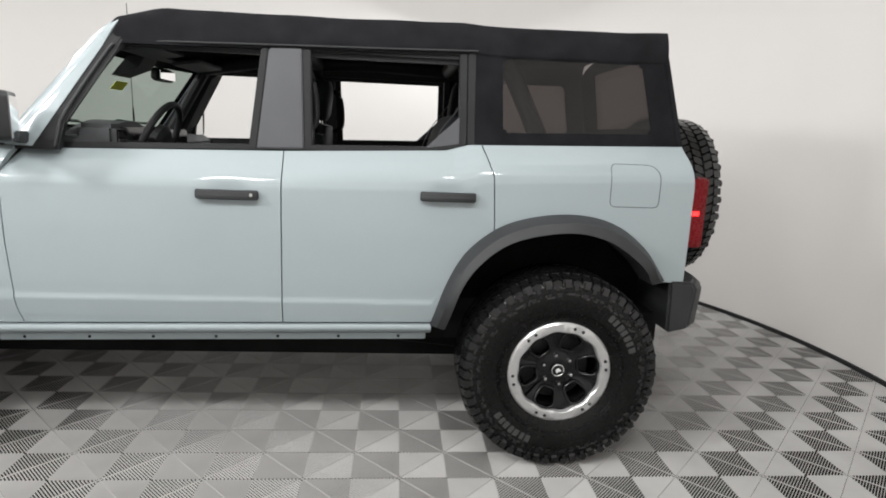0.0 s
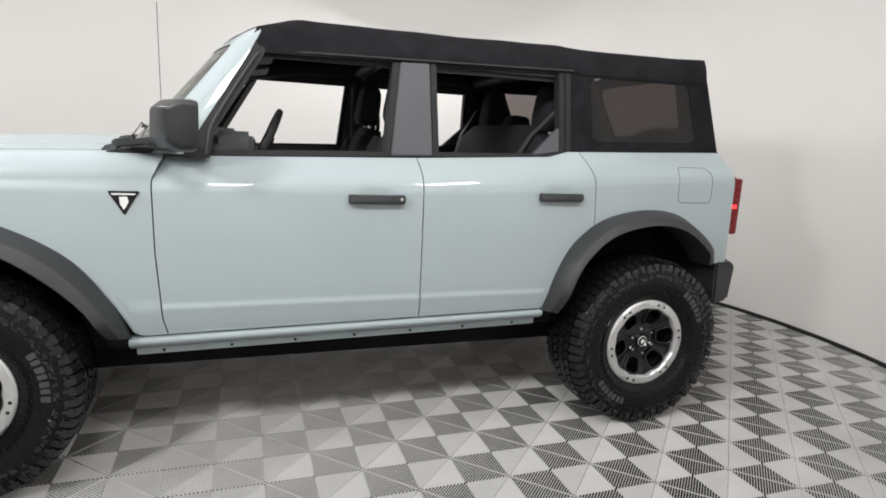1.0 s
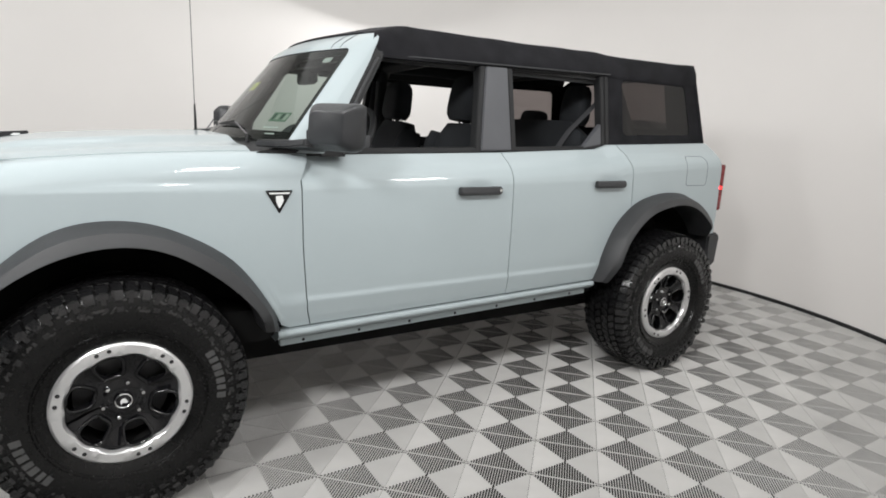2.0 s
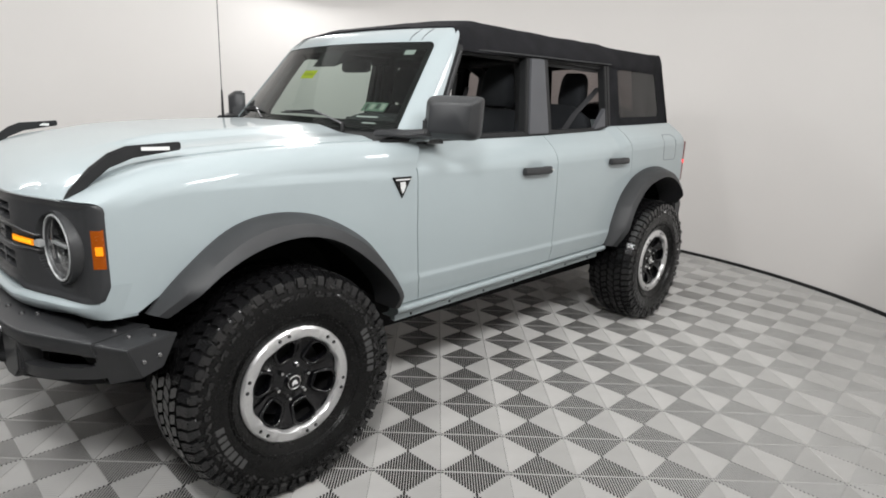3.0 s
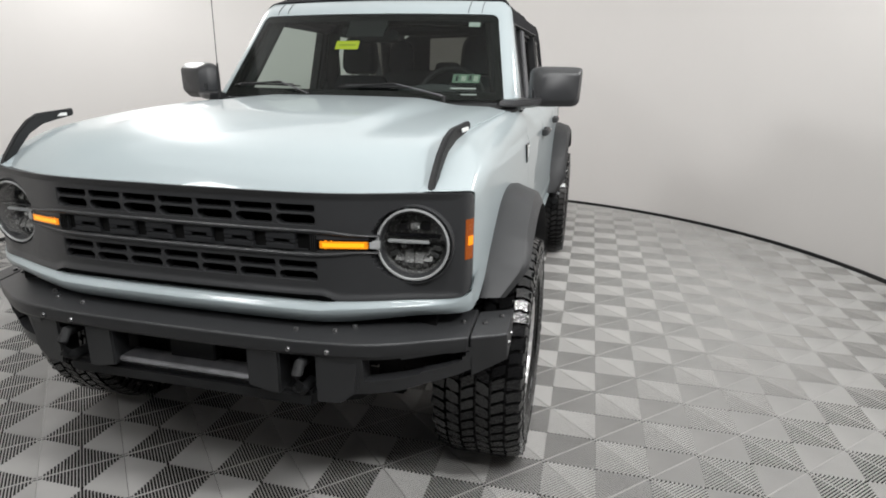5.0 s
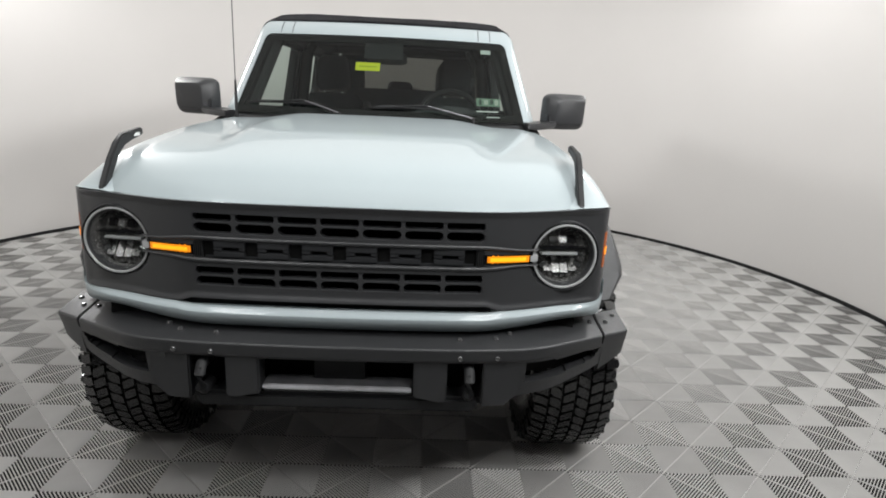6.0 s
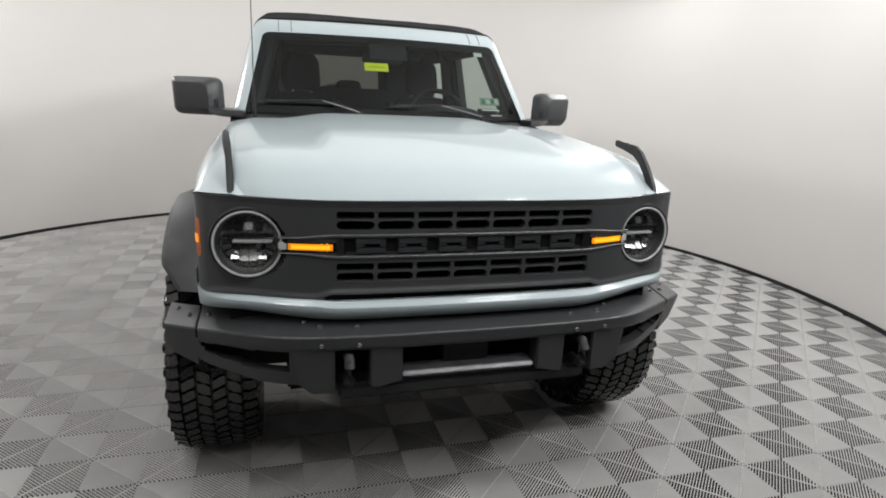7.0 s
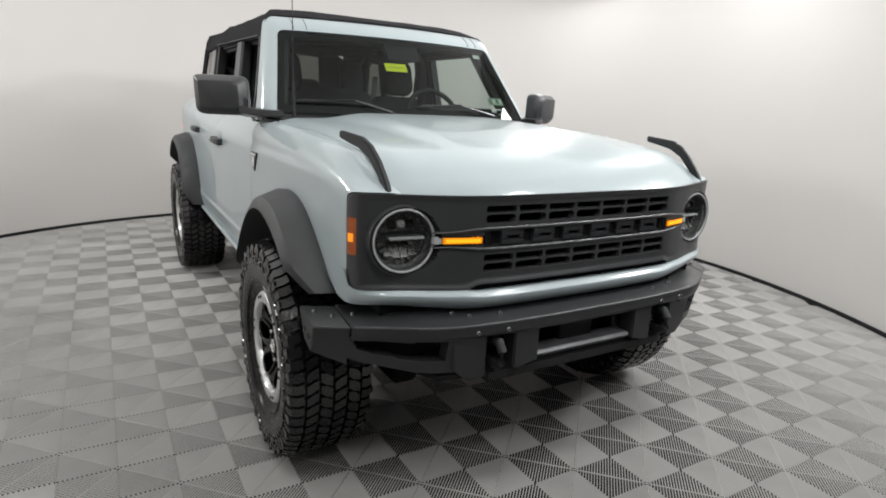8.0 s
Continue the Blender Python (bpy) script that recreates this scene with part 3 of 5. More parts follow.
bumper = part("front_bumper", beam(-0.828, 0.828, 44, 0.17, 0.766, 0.742, 0.700), STEEL, car, "dark steel front bumper with bolted end caps", bevel=0.004, smooth=24)
for s in (-1, 1):
    rings = []
    for k in range(9):
        y = lerp(0.833, 0.930, k / 8)
        x, zo, zl = bump_x(y), -0.012 * step(0.6, 0.95, y), lerp(0.602, 0.640, k / 8)
        rings.append([(x - 0.15, s * y, 0.770 + zo), *((x - 0.009 + 0.009 * math.cos(radians(a)), s * y, 0.742 + zo + 0.009 * math.sin(radians(a))) for a in (85, 64, 43, 22, 0)), (x - 0.012, s * y, 0.70), (x - 0.034, s * y, zl), (x - 0.10, s * y, zl + 0.02)])
    part("end_cap", Geo().loft(rings), STEEL, bumper, bevel=0.003, smooth=24)
    low = table([(0.50, 0.582), (0.66, 0.592), (0.80, 0.616), (0.88, 0.642), (0.93, 0.672)])
    roof = table([(0.56, 0.700), (0.80, 0.694), (0.845, 0.690)])
    wing = lambda u, v: (bump_x(lerp(0.50, 0.928, u)) - 0.010 - 0.022 * (1 - v), s * lerp(0.50, 0.928, u), lerp(low(lerp(0.50, 0.928, u)), 0.706, v))
    def solid(i, j):
        y = lerp(0.50, 0.928, (i + 0.5) / 48)
        z = lerp(low(y), 0.706, (j + 0.5) / 20)
        return not (0.565 < y < 0.835 and low(y) + 0.040 + 0.03 * step(0.80, 0.835, y) < z < roof(y))
    part("lower_wing", Geo().sheet(wing, 48, 20, (-0.05, 0, 0), solid), STEEL, bumper, smooth=40)
    part("tow_plate", Geo().slab([(0.43, 0.715), (0.555, 0.715), (0.545, 0.60), (0.50, 0.560), (0.43, 0.560)], lambda a, b, d: (bump_x(a) - 0.012 - d, s * a, b), 0.07), STEEL, bumper, bevel=0.005)
    part("inner_plate", Geo().slab([(0.225, 0.715), (0.325, 0.715), (0.325, 0.574), (0.30, 0.572), (0.225, 0.588)], lambda a, b, d: (bump_x(a) - 0.012 - d, s * a, b), 0.07), STEEL, bumper, bevel=0.005)
    # two near-black boxes colour in the shade behind hook and wing openings
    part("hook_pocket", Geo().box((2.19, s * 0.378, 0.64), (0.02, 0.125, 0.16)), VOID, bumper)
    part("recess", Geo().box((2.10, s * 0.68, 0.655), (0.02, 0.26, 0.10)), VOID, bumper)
    part("tow_hook", Geo().tube([(2.24, s * 0.39, 0.675), (2.31, s * 0.39, 0.678), (2.328, s * 0.39, 0.655), (2.325, s * 0.39, 0.615), (2.30, s * 0.39, 0.595), (2.24, s * 0.39, 0.592)], 0.016, 12), BLACK, bumper, "black steel tow hook")
    part("hook_bolt", Geo().lathe([(0.0, 0.010), (0.008, 0.008), (0.011, 0.0), (0.011, -0.01)], 12, "x", (2.322, s * 0.39, 0.668)), BLACK, bumper)
    for y, x in ((0.36, 2.262), (0.47, 2.245), (0.515, 2.21), (0.80, 2.07), (0.86, 2.05), (0.90, 1.99)):
        z = lerp(0.751, 0.772, (bump_x(y) - x) / 0.17) - 0.012 * step(0.6, 0.95, y) + 0.001
        part("bolt", Geo().lathe([(0.0, 0.007), (0.006, 0.006), (0.009, 0.0), (0.009, -0.004)], 10, "z", (x, s * y, z)), BOLT, bumper)
    for y in (0.36, 0.47):
        part("bolt", Geo().lathe([(0.0, 0.006), (0.006, 0.005), (0.009, 0.0), (0.009, -0.004)], 10, "x", (bump_x(y) - 0.002, s * y, 0.722)), BOLT, bumper)
    for y, z in ((0.86, 0.690), (0.93, 0.700)):
        part("bolt", Geo().lathe([(0.0, 0.006), (0.006, 0.005), (0.009, 0.0), (0.009, -0.004)], 10, "y", (bump_x(y) - 0.09, s * 0.930, z)), BOLT, bumper)
part("centre_plate", Geo().box((2.225, 0, 0.655), (0.04, 0.155, 0.10)), BLACK, bumper, bevel=0.003)
# near-black box: the slot's inner shade is its colour
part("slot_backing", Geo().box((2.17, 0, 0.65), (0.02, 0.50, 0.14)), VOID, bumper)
# the bright highlight along this edge is given by its paler colour
part("slot_edge", Geo().slab([(2.22, 0.575), (2.27, 0.575), (2.300, 0.602), (2.292, 0.612), (2.22, 0.612)], lambda a, b, d: (a, -0.222 + d, b), 0.444), EDGELIT, bumper, "lower slot edge, its highlight put into a paler colour", bevel=0.003)
part("lower_beam", Geo().box((2.245, 0, 0.556), (0.09, 0.84, 0.05)), BLACK, bumper, bevel=0.012)
for ob in (bumper, *bumper.children):
    ob.data.transform(Matrix.Translation((-0.045, 0, -0.0397)) @ Matrix.Diagonal((1, 1.025, 1.0275, 1)))
part("skid_plate", Geo().slab([(2.22, 0.53), (2.05, 0.44), (1.70, 0.345), (1.70, 0.365), (2.05, 0.46), (2.22, 0.55)], lambda a, b, d: (a, -0.50 + d, b), 1.00), BLACK, car)
part("radiator_support", Geo().box((2.03, 0, 0.74), (0.10, 1.5, 0.16)), VOID, car)
part("underbody", Geo().box((-0.05, 0, 0.56), (3.9, 1.44, 0.14)), VOID, car)
for s in (-1, 1):
    part("frame_rail", Geo().box((0.0, s * 0.53, 0.45), (3.7, 0.10, 0.20)), VOID, car, bevel=0.01)
    part("front_well_wall", Geo().box((1.46, s * 0.46, 0.85), (1.1, 0.04, 0.6)), VOID, car)
    part("rear_well_wall", Geo().box((-1.45, s * 0.50, 0.85), (1.1, 0.04, 0.6)), VOID, car)
    part("rear_link", Geo().tube([(-0.72, s * 0.60, 0.47), (-1.40, s * 0.60, 0.40)], 0.032, 10), VOID, car)
    part("link_bolt", Geo().lathe([(0.0, 0.03), (0.022, 0.028), (0.028, 0.0), (0.028, -0.03)], 14, "y", (-0.74, s * 0.66, 0.49)), CHROME, car)
    part("front_arm", Geo().tube([(1.30, s * 0.40, 0.45), (1.47, s * 0.74, 0.38), (1.64, s * 0.40, 0.45)], 0.03, 10), VOID, car)
part("skid_shield", Geo().slab([(1.90, 0.44), (1.5, 0.36), (0.55, 0.33), (-0.35, 0.33), (-0.95, 0.36), (-1.05, 0.58), (1.90, 0.58)], lambda a, b, d: (a, -0.46 + d, b), 0.92), VOID, car, bevel=0.03)
part("muffler", Geo().tube([(-1.75, -0.55, 0.50), (-1.75, 0.55, 0.50)], 0.09, 16), VOID, car)
part("differential", Geo().lathe([(0.001, 0.15), (0.09, 0.12), (0.13, 0.0), (0.09, -0.12), (0.001, -0.15)], 20, "y", (-1.4745, 0.05, 0.42)), VOID, car)
part("front_differential", Geo().box((1.50, 0, 0.43), (0.42, 0.50, 0.20)), VOID, car, bevel=0.05)
part("cross_member", Geo().box((1.75, 0, 0.47), (0.12, 0.95, 0.10)), VOID, car, bevel=0.02)
part("rear_axle", Geo().tube([(-1.4745, -0.72, 0.43), (-1.4745, 0.72, 0.43)], 0.05, 14), VOID, car)
part("engine_bay", Geo().box((1.5, 0, 0.95), (1.0, 0.88, 0.42)), VOID, car)

# windshield and its frame
def ws_x(z, y=0.52):
    """The windshield's slope, bowed forward in the middle."""
    return 0.60 + (1.75 - z) * 0.86 - 0.26 * y * y


def ws_frame_fn(half_top, half_bot):
    return lambda z: lerp(half_bot, half_top, (z - 1.33) / 0.47)


OUT_Y, IN_Y = ws_frame_fn(0.694, 0.806), ws_frame_fn(0.634, 0.742)


def frame_rings():
    """Round the windshield from one foot to the other: inner and outer edge, side by side."""
    half = []
    for i in range(11):
        z = lerp(1.30, 1.70, i / 10)
        half.append((IN_Y(z), min(z, 1.70), OUT_Y(z), z))
    for i in range(1, 9):
        t = i / 8 * math.pi / 2
        half.append((IN_Y(1.71) - 0.045 * (1 - math.cos(t)), 1.71 + 0.042 * math.sin(t), OUT_Y(1.75) - 0.062 * (1 - math.cos(t)), 1.745 + 0.082 * math.sin(t)))
    for i in range(1, 9):
        k = 1 - i / 8
        half.append((half[18][0] * k, 1.752, half[18][2] * k, 1.827))
    full = half + [(-a, b, -c, d) for a, b, c, d in reversed(half[:-1])]
    rings = []
    for yi, zi, yo, zo in full:
        sw = lerp(0.045, 0.035, step(1.74, 1.83, zo))
        rear = lerp(0.665 - (zo - 1.335) * 0.6125, ws_x(zo, yo) - sw - 0.006, step(1.70, 1.78, zo))
        rings.append([(ws_x(zi, yi) + 0.008, yi, zi)] + [(ws_x(lerp(zi, zo, k), lerp(yi, yo, k)) + d, lerp(yi, yo, k), lerp(zi, zo, k)) for k, d in ((0.35, 0.010), (0.78, -0.3 * sw), (0.96, -0.72 * sw), (1, -sw))] + [(rear, yo, zo), (min(rear, ws_x(zi, yi) - 0.05), yi, zi)])
    return rings


def lining_rings():
    rings = []
    for r in frame_rings():
        a, b, c = r[0], r[6], r[5]
        rings.append([(a[0] - 0.016, a[1] * 0.997, a[2] - 0.002), (b[0] - 0.003, b[1] * 0.997, b[2] - 0.002), (c[0] - 0.003, c[1] * 0.992, c[2] - 0.004), (c[0] - 0.055, c[1] * 0.985, c[2] - 0.006), (b[0] - 0.020, b[1] * 0.975, b[2] - 0.012), (a[0] - 0.016, a[1] * 0.985, a[2] - 0.008)])
    return rings


part("windshield_lining", Geo().loft(lining_rings()), BLACK, car, "black inner lining of the windshield frame")
ws_frame = part("windshield_frame", Geo().loft(frame_rings()), PAINT, car, "painted windshield header and pillars", smooth=50)
for s in (-1, 1):
    for y in (0.50, 0.565):
        part("header_joint", Geo().tube([(ws_x(lerp(1.752, 1.827, k), y) + d, s * y, lerp(1.752, 1.827, k)) for k, d in ((0.08, 0.0085), (0.35, 0.010), (0.60, 0.001), (0.78, -0.0105), (0.92, -0.021))], 0.0017, 6), TRIM, ws_frame)


def ws_pane(y_in, z0, z1, dx, n=16):
    rings = []
    for i in range(n + 1):
        z = lerp(z0, z1, i / n)
        rings.append([(ws_x(z, lerp(-1, 1, k / 24) * (IN_Y(z) + y_in)) + dx - 0.004, lerp(-1, 1, k / 24) * (IN_Y(z) + y_in), z) for k in range(25)])
    return rings


shield = part("windshield", Geo().loft(ws_pane(0.004, 1.34, 1.750, 0.008), closed=False), WINDSHIELD, car, "laminated windshield glass with a dark border")
shield.visible_shadow = False


def frit(y0, y1, z0, z1):
    def fn(u, v):
        z = lerp(z0(u), z1(u), v)
        y = lerp(y0(z), y1(z), u)
        return (ws_x(z, y) + 0.0005, y, z)
    return Geo().sheet(fn, 24, 8, (-0.003, 0, 0))


part("glass_border", frit(lambda z: -IN_Y(z), lambda z: IN_Y(z), lambda u: 1.715, lambda u: 1.748), VOID, shield)
part("glass_border", frit(lambda z: -IN_Y(z), lambda z: IN_Y(z), lambda u: 1.345, lambda u: 1.380), VOID, shield)
for s in (-1, 1):
    part("glass_border", frit(lambda z: s * (IN_Y(z) - 0.035), lambda z: s * IN_Y(z), lambda u: 1.37, lambda u: 1.72), VOID, shield)


def sticker(name, label, y, z, w, h, material, bars=(), tilt=0.0):
    e = Vector((-0.86, 0, 1)).normalized()
    def at(a, b, d):
        return Vector((ws_x(z, y + a) + 0.0010, y, z)) + Vector((0, a, 0)) + e * b + Vector((0.77, 0, 0.63)) * d
    ob = part(name, Geo().slab([(-w / 2, -h / 2), (w / 2, -h / 2), (w / 2, h / 2), (-w / 2, h / 2)], at, 0.001), material, shield, label)
    for a, b, bw, bh, m in bars:
        part("bar", Geo().slab([(a - bw / 2, b - bh / 2), (a + bw / 2, b - bh / 2), (a + bw / 2, b + bh / 2), (a - bw / 2, b + bh / 2)], lambda p, q, d: at(p, q, d + 0.0011), 0.0006), m, shield)


sticker("dealer_sticker", "bright yellow-green sticker", -0.075, 1.592, 0.125, 0.055, YELLOW, [(0, 0, 0.09, 0.008, OLIVE)])
sticker("registration_sticker", "green and white registration sticker", 0.55, 1.44, 0.125, 0.052, GREENST, [(-0.042, 0, 0.012, 0.034, INK), (-0.012, 0, 0.022, 0.030, DIMBAR), (0.018, 0.004, 0.016, 0.030, INK), (0.044, 0, 0.02, 0.034, DIMBAR)])
sticker("corner_sticker", "small white sticker", 0.540, 1.700, 0.055, 0.030, DULLST)
sticker("data_plate", "thin white plate of numbers", 0.545, 1.395, 0.115, 0.007, WHITEST)
sticker("data_plate", "thin white plate of numbers", 0.575, 1.368, 0.07, 0.006, WHITEST)

def on_glass(y, z, off):
    return (ws_x(z, y) + off, y, z)


for y0, y1, yj, yp in ((-0.68, -0.255, -0.366, -0.187), (-0.045, 0.320, 0.240, 0.470)):
    wp = part("wiper", Geo().tube([on_glass(lerp(y0, y1, k / 8), 1.393 + 0.005 * math.sin(math.pi * k / 8), 0.017) for k in range(9)], [0.0025] + [0.0045] * 7 + [0.0025], 8), BLACK, car, "black windshield wiper")
    part("wiper_spine", Geo().tube([on_glass(lerp(y0, y1, 0.1 + 0.8 * k / 8), 1.402 + 0.004 * math.sin(math.pi * k / 8), 0.022) for k in range(9)], 0.0028, 6), SATIN, wp)
    part("wiper_arm", Geo().tube([on_glass(yj - 0.17, 1.402, 0.026), on_glass(yj - 0.02, 1.412, 0.032), on_glass(yj, 1.411, 0.034)], [0.003, 0.0045, 0.005], 8), BLACK, wp)
    part("wiper_arm", Geo().tube([on_glass(yj, 1.411, 0.034), on_glass(lerp(yj, yp, 0.9), 1.366, 0.034), on_glass(yp, 1.358, 0.030)], [0.003, 0.0038, 0.0055], 8), DIMMETAL, wp, "satin wiper arm")
    part("wiper_pivot", Geo().lathe([(0.0, 0.008), (0.006, 0.007), (0.009, 0.0), (0.009, -0.03)], 12, "z", on_glass(yp, 1.356, 0.030)), BLACK, wp)
ant = part("antenna", Geo().tube([(0.932, -0.690, 1.32), (0.932, -0.690, 1.42), (0.933, -0.690, 1.495)], [0.009, 0.007, 0.005], 8), BLACK, car, "thin black whip antenna")
part("mast", Geo().tube([(0.933, -0.690, 1.49), (0.936, -0.690, 2.12)], 0.0022, 6), BLACK, ant)

# trail sights on the fender tops
for s in (-1, 1):
    pts = [(2.110, 1.128), (2.085, 1.170), (2.03, 1.232), (1.975, 1.276), (1.925, 1.297), (1.765, 1.309), (1.765, 1.284), (1.84, 1.272), (1.91, 1.260), (1.975, 1.232), (2.035, 1.180), (2.075, 1.120)]
    sg = part("trail_sight", Geo().slab(pts, lambda a, b, d: (a, s * (lerp(0.752, 0.722, step(1.78, 2.1, a)) + d), b), 0.020), BLACK, car, "black plastic trail sight on the fender edge", bevel=0.004)
    part("sight_plate", Geo().box((1.845, 0.7715 if s > 0 else -0.7480, 1.289), (0.085, 0.004, 0.011)), WHITEST, sg)

# mirrors
for s in (-1, 1):
    rings = []
    for x, ex, ez in ((0.800, 0.074, 0.056), (0.794, 0.084, 0.064), (0.745, 0.108, 0.086), (0.725, 0.113, 0.091), (0.665, 0.116, 0.093), (0.640, 0.112, 0.089)):
        rings.append([(x, s * (0.968 + ex * math.copysign(abs(math.cos(t)) ** 0.26, math.cos(t)) + 0.012 * math.sin(t)), 1.409 + ez * math.copysign(abs(math.sin(t)) ** 0.26, math.sin(t))) for t in (2 * math.pi * k / 28 for k in range(28))])
    turned = Matrix.Translation((0.70, s * 0.968, 0)) @ Matrix.Rotation(radians(s * 25), 4, "Z") @ Matrix.Diagonal((0.62, 1.08, 1, 1)) @ Matrix.Translation((-0.71, -s * 0.968, 0))
    mir = part("side_mirror", Geo().loft(rings).move(turned), MIRRORCASE, car, "charcoal door mirror", smooth=28)
    part("mirror_hinge", Geo().box((0.715, s * 0.872, 1.365), (0.10, 0.045, 0.075)).move(turned), MIRRORCASE, mir, bevel=0.008)
    part("mirror_glass", Geo().box((0.6385, s * 0.968, 1.409), (0.004, 0.19, 0.150)).move(turned), MIRROR, mir, bevel=0.001)
    part("mirror_arm", Geo().loft([[(x1, s * y, z + 0.020), (x0, s * y, z + 0.014), (x0 + 0.004, s * y, z - 0.014), (x1, s * y, z - 0.028)] for x0, x1, y, z in ((0.945, 0.70, 0.735, 1.334), (0.915, 0.70, 0.80, 1.335), (0.855, 0.70, 0.86, 1.338), (0.80, 0.69, 0.91, 1.348))]), MIRRORCASE, mir, bevel=0.006)
    part("mirror_base", Geo().slab([(0.96, 1.30), (0.86, 1.318), (0.60, 1.330), (0.60, 1.292), (0.86, 1.285)], lambda a, b, d: (a, s * (0.742 + d), b), 0.060), BLACK, car, bevel=0.004)

# door furniture
for s in (-1, 1):
    for xa, xb, z in ((-0.20, 0.045, 1.140), (-1.085, -0.855, 1.160)):
        y = side_y(0, z)
        h = part("door_handle", Geo().loft([[(x, s * (y + dy + e), z + dz) for dy, dz in ((0.014, 0.020), (0.036, 0.017), (0.040, -0.010), (0.030, -0.020), (0.012, -0.020))] for x, e in ((xa, -0.012), (xa + 0.02, 0), (xb - 0.02, 0), (xb, -0.012))]), TRIM, car, "dark grey door pull", bevel=0.004)
        part("handle_mount", Geo().box((xa + 0.03, s * (y + 0.008), z), (0.045, 0.03, 0.036)), TRIM, h, bevel=0.004)
        part("handle_mount", Geo().box((xb - 0.03, s * (y + 0.008), z), (0.04, 0.03, 0.034)), TRIM, h, bevel=0.004)
        if xa > -0.5:
            part("keyhole", Geo().lathe([(0.0, 0.003), (0.007, 0.002), (0.008, -0.004)], 14, "y", (xa + 0.022, y + 0.040, z + 0.003)) if s > 0 else Geo().lathe([(0.0, 0.003), (0.007, 0.002), (0.008, -0.004)], 14, "y", (xa + 0.022, y + 0.040, z + 0.003)).mirror(), CHROME, h)
    # pressed line along the lower doors
    badge = part("fender_badge", Geo().slab([(0.945, 1.158), (0.835, 1.158), (0.890, 1.065)], lambda a, b, d: (a, s * (0.862 + d), b), 0.010), GLOSS, car, "small triangular badge with a plain shape", bevel=0.003)
    part("badge_edge", Geo().slab([(0.932, 1.150), (0.848, 1.150), (0.852, 1.144), (0.928, 1.144)], lambda a, b, d: (a, s * (0.8725 + d), b), 0.002), WHITEST, badge)
    part("badge_emblem", Geo().slab([(0.905, 1.136), (0.878, 1.138), (0.874, 1.118), (0.885, 1.095), (0.892, 1.088), (0.903, 1.112)], lambda a, b, d: (a, s * (0.8725 + d), b), 0.002), WHITEST, badge)

# side window surrounds
def gl(s, y_off=0.0):
    return lambda a, b, d: (a, s * (glass_y(b, a) + y_off - d), b)


for s in (-1, 1):
    part("window_rail", Geo().slab([(0.43, 1.722), (0.41, 1.748), (-1.08, 1.784), (-1.08, 1.752)], gl(s), 0.05), BLACK, car, bevel=0.004)
    post = lambda a, b, d: (a, s * (max(glass_y(b) + 0.004, OUT_Y(b) - 0.004) - d), b)
    rows = [(1.288, 0.700, 0.590), (1.34, 0.668, 0.582), (1.414, 0.622, 0.568), (1.50, 0.570, 0.522), (1.60, 0.508, 0.464), (1.66, 0.472, 0.428), (1.70, 0.447, 0.402), (1.745, 0.424, 0.370)]
    part("pillar_trim", Geo().loft([[post(xa, z, 0), post(xb, z, 0.004), post(xb, z, 0.026), post(xa, z, 0.030)] for z, xa, xb in rows]), BLACK, car, "black inner trim of the windshield pillar", smooth=50)
    part("pillar_seal", Geo().tube([post(x, z, -0.001) for z, x in ((1.30, 0.600), (1.40, 0.588), (1.445, 0.566), (1.58, 0.488), (1.70, 0.412), (1.715, 0.398))], 0.007, 8), TRIM, car)
    part("belt_seal", Geo().slab([(0.62, 1.292), (0.62, 1.318), (-0.88, 1.358), (-1.05, 1.39), (-1.05, 1.36), (-0.88, 1.336)], gl(s, 0.002), 0.05), BLACK, car, bevel=0.003)
    part("b_pillar", Geo().slab([(-0.165, 1.322), (-0.210, 1.735), (-0.345, 1.74), (-0.36, 1.328)], gl(s, 0.010), 0.06), PILLAR, car, "satin grey centre pillar cover", bevel=0.005)
    part("pillar_seal", Geo().slab([(-0.130, 1.322), (-0.176, 1.735), (-0.208, 1.735), (-0.163, 1.322)], gl(s, 0.004), 0.05), BLACK, car, bevel=0.004)
    part("pillar_seal", Geo().slab([(-0.347, 1.740), (-0.380, 1.741), (-0.395, 1.330), (-0.362, 1.328)], gl(s, 0.004), 0.05), BLACK, car, bevel=0.004)
    part("rear_window_frame", Geo().slab([(-1.012, 1.755), (-1.045, 1.756), (-1.052, 1.372), (-1.020, 1.36)], gl(s, 0.006), 0.05), BLACK, car, bevel=0.004)
    part("c_pillar_seal", Geo().slab([(-1.048, 1.765), (-1.085, 1.768), (-1.090, 1.374), (-1.055, 1.372)], gl(s, 0.004), 0.05), BLACK, car, bevel=0.004)
    part("corner_trim", Geo().slab([(-0.872, 1.348), (-1.022, 1.372), (-1.022, 1.49)], gl(s, 0.004), 0.03), PILLAR, car, bevel=0.003)
    part("drip_rail", Geo().tube([(x, s * (glass_y(z) + 0.015), z) for x, z in ((0.425, 1.728), (0.2, 1.738), (-0.27, 1.749), (-0.7, 1.758), (-1.09, 1.768))], 0.004, 8), TRIM, car, "thin grey drip rail under the soft top")
    part("door_cap", Geo().slab([(0.60, 1.30), (-1.05, 1.36), (-1.05, 1.30), (0.60, 1.24)], lambda a, b, d: (a, s * (0.715 - d), b), 0.05), BLACK, car, bevel=0.004)

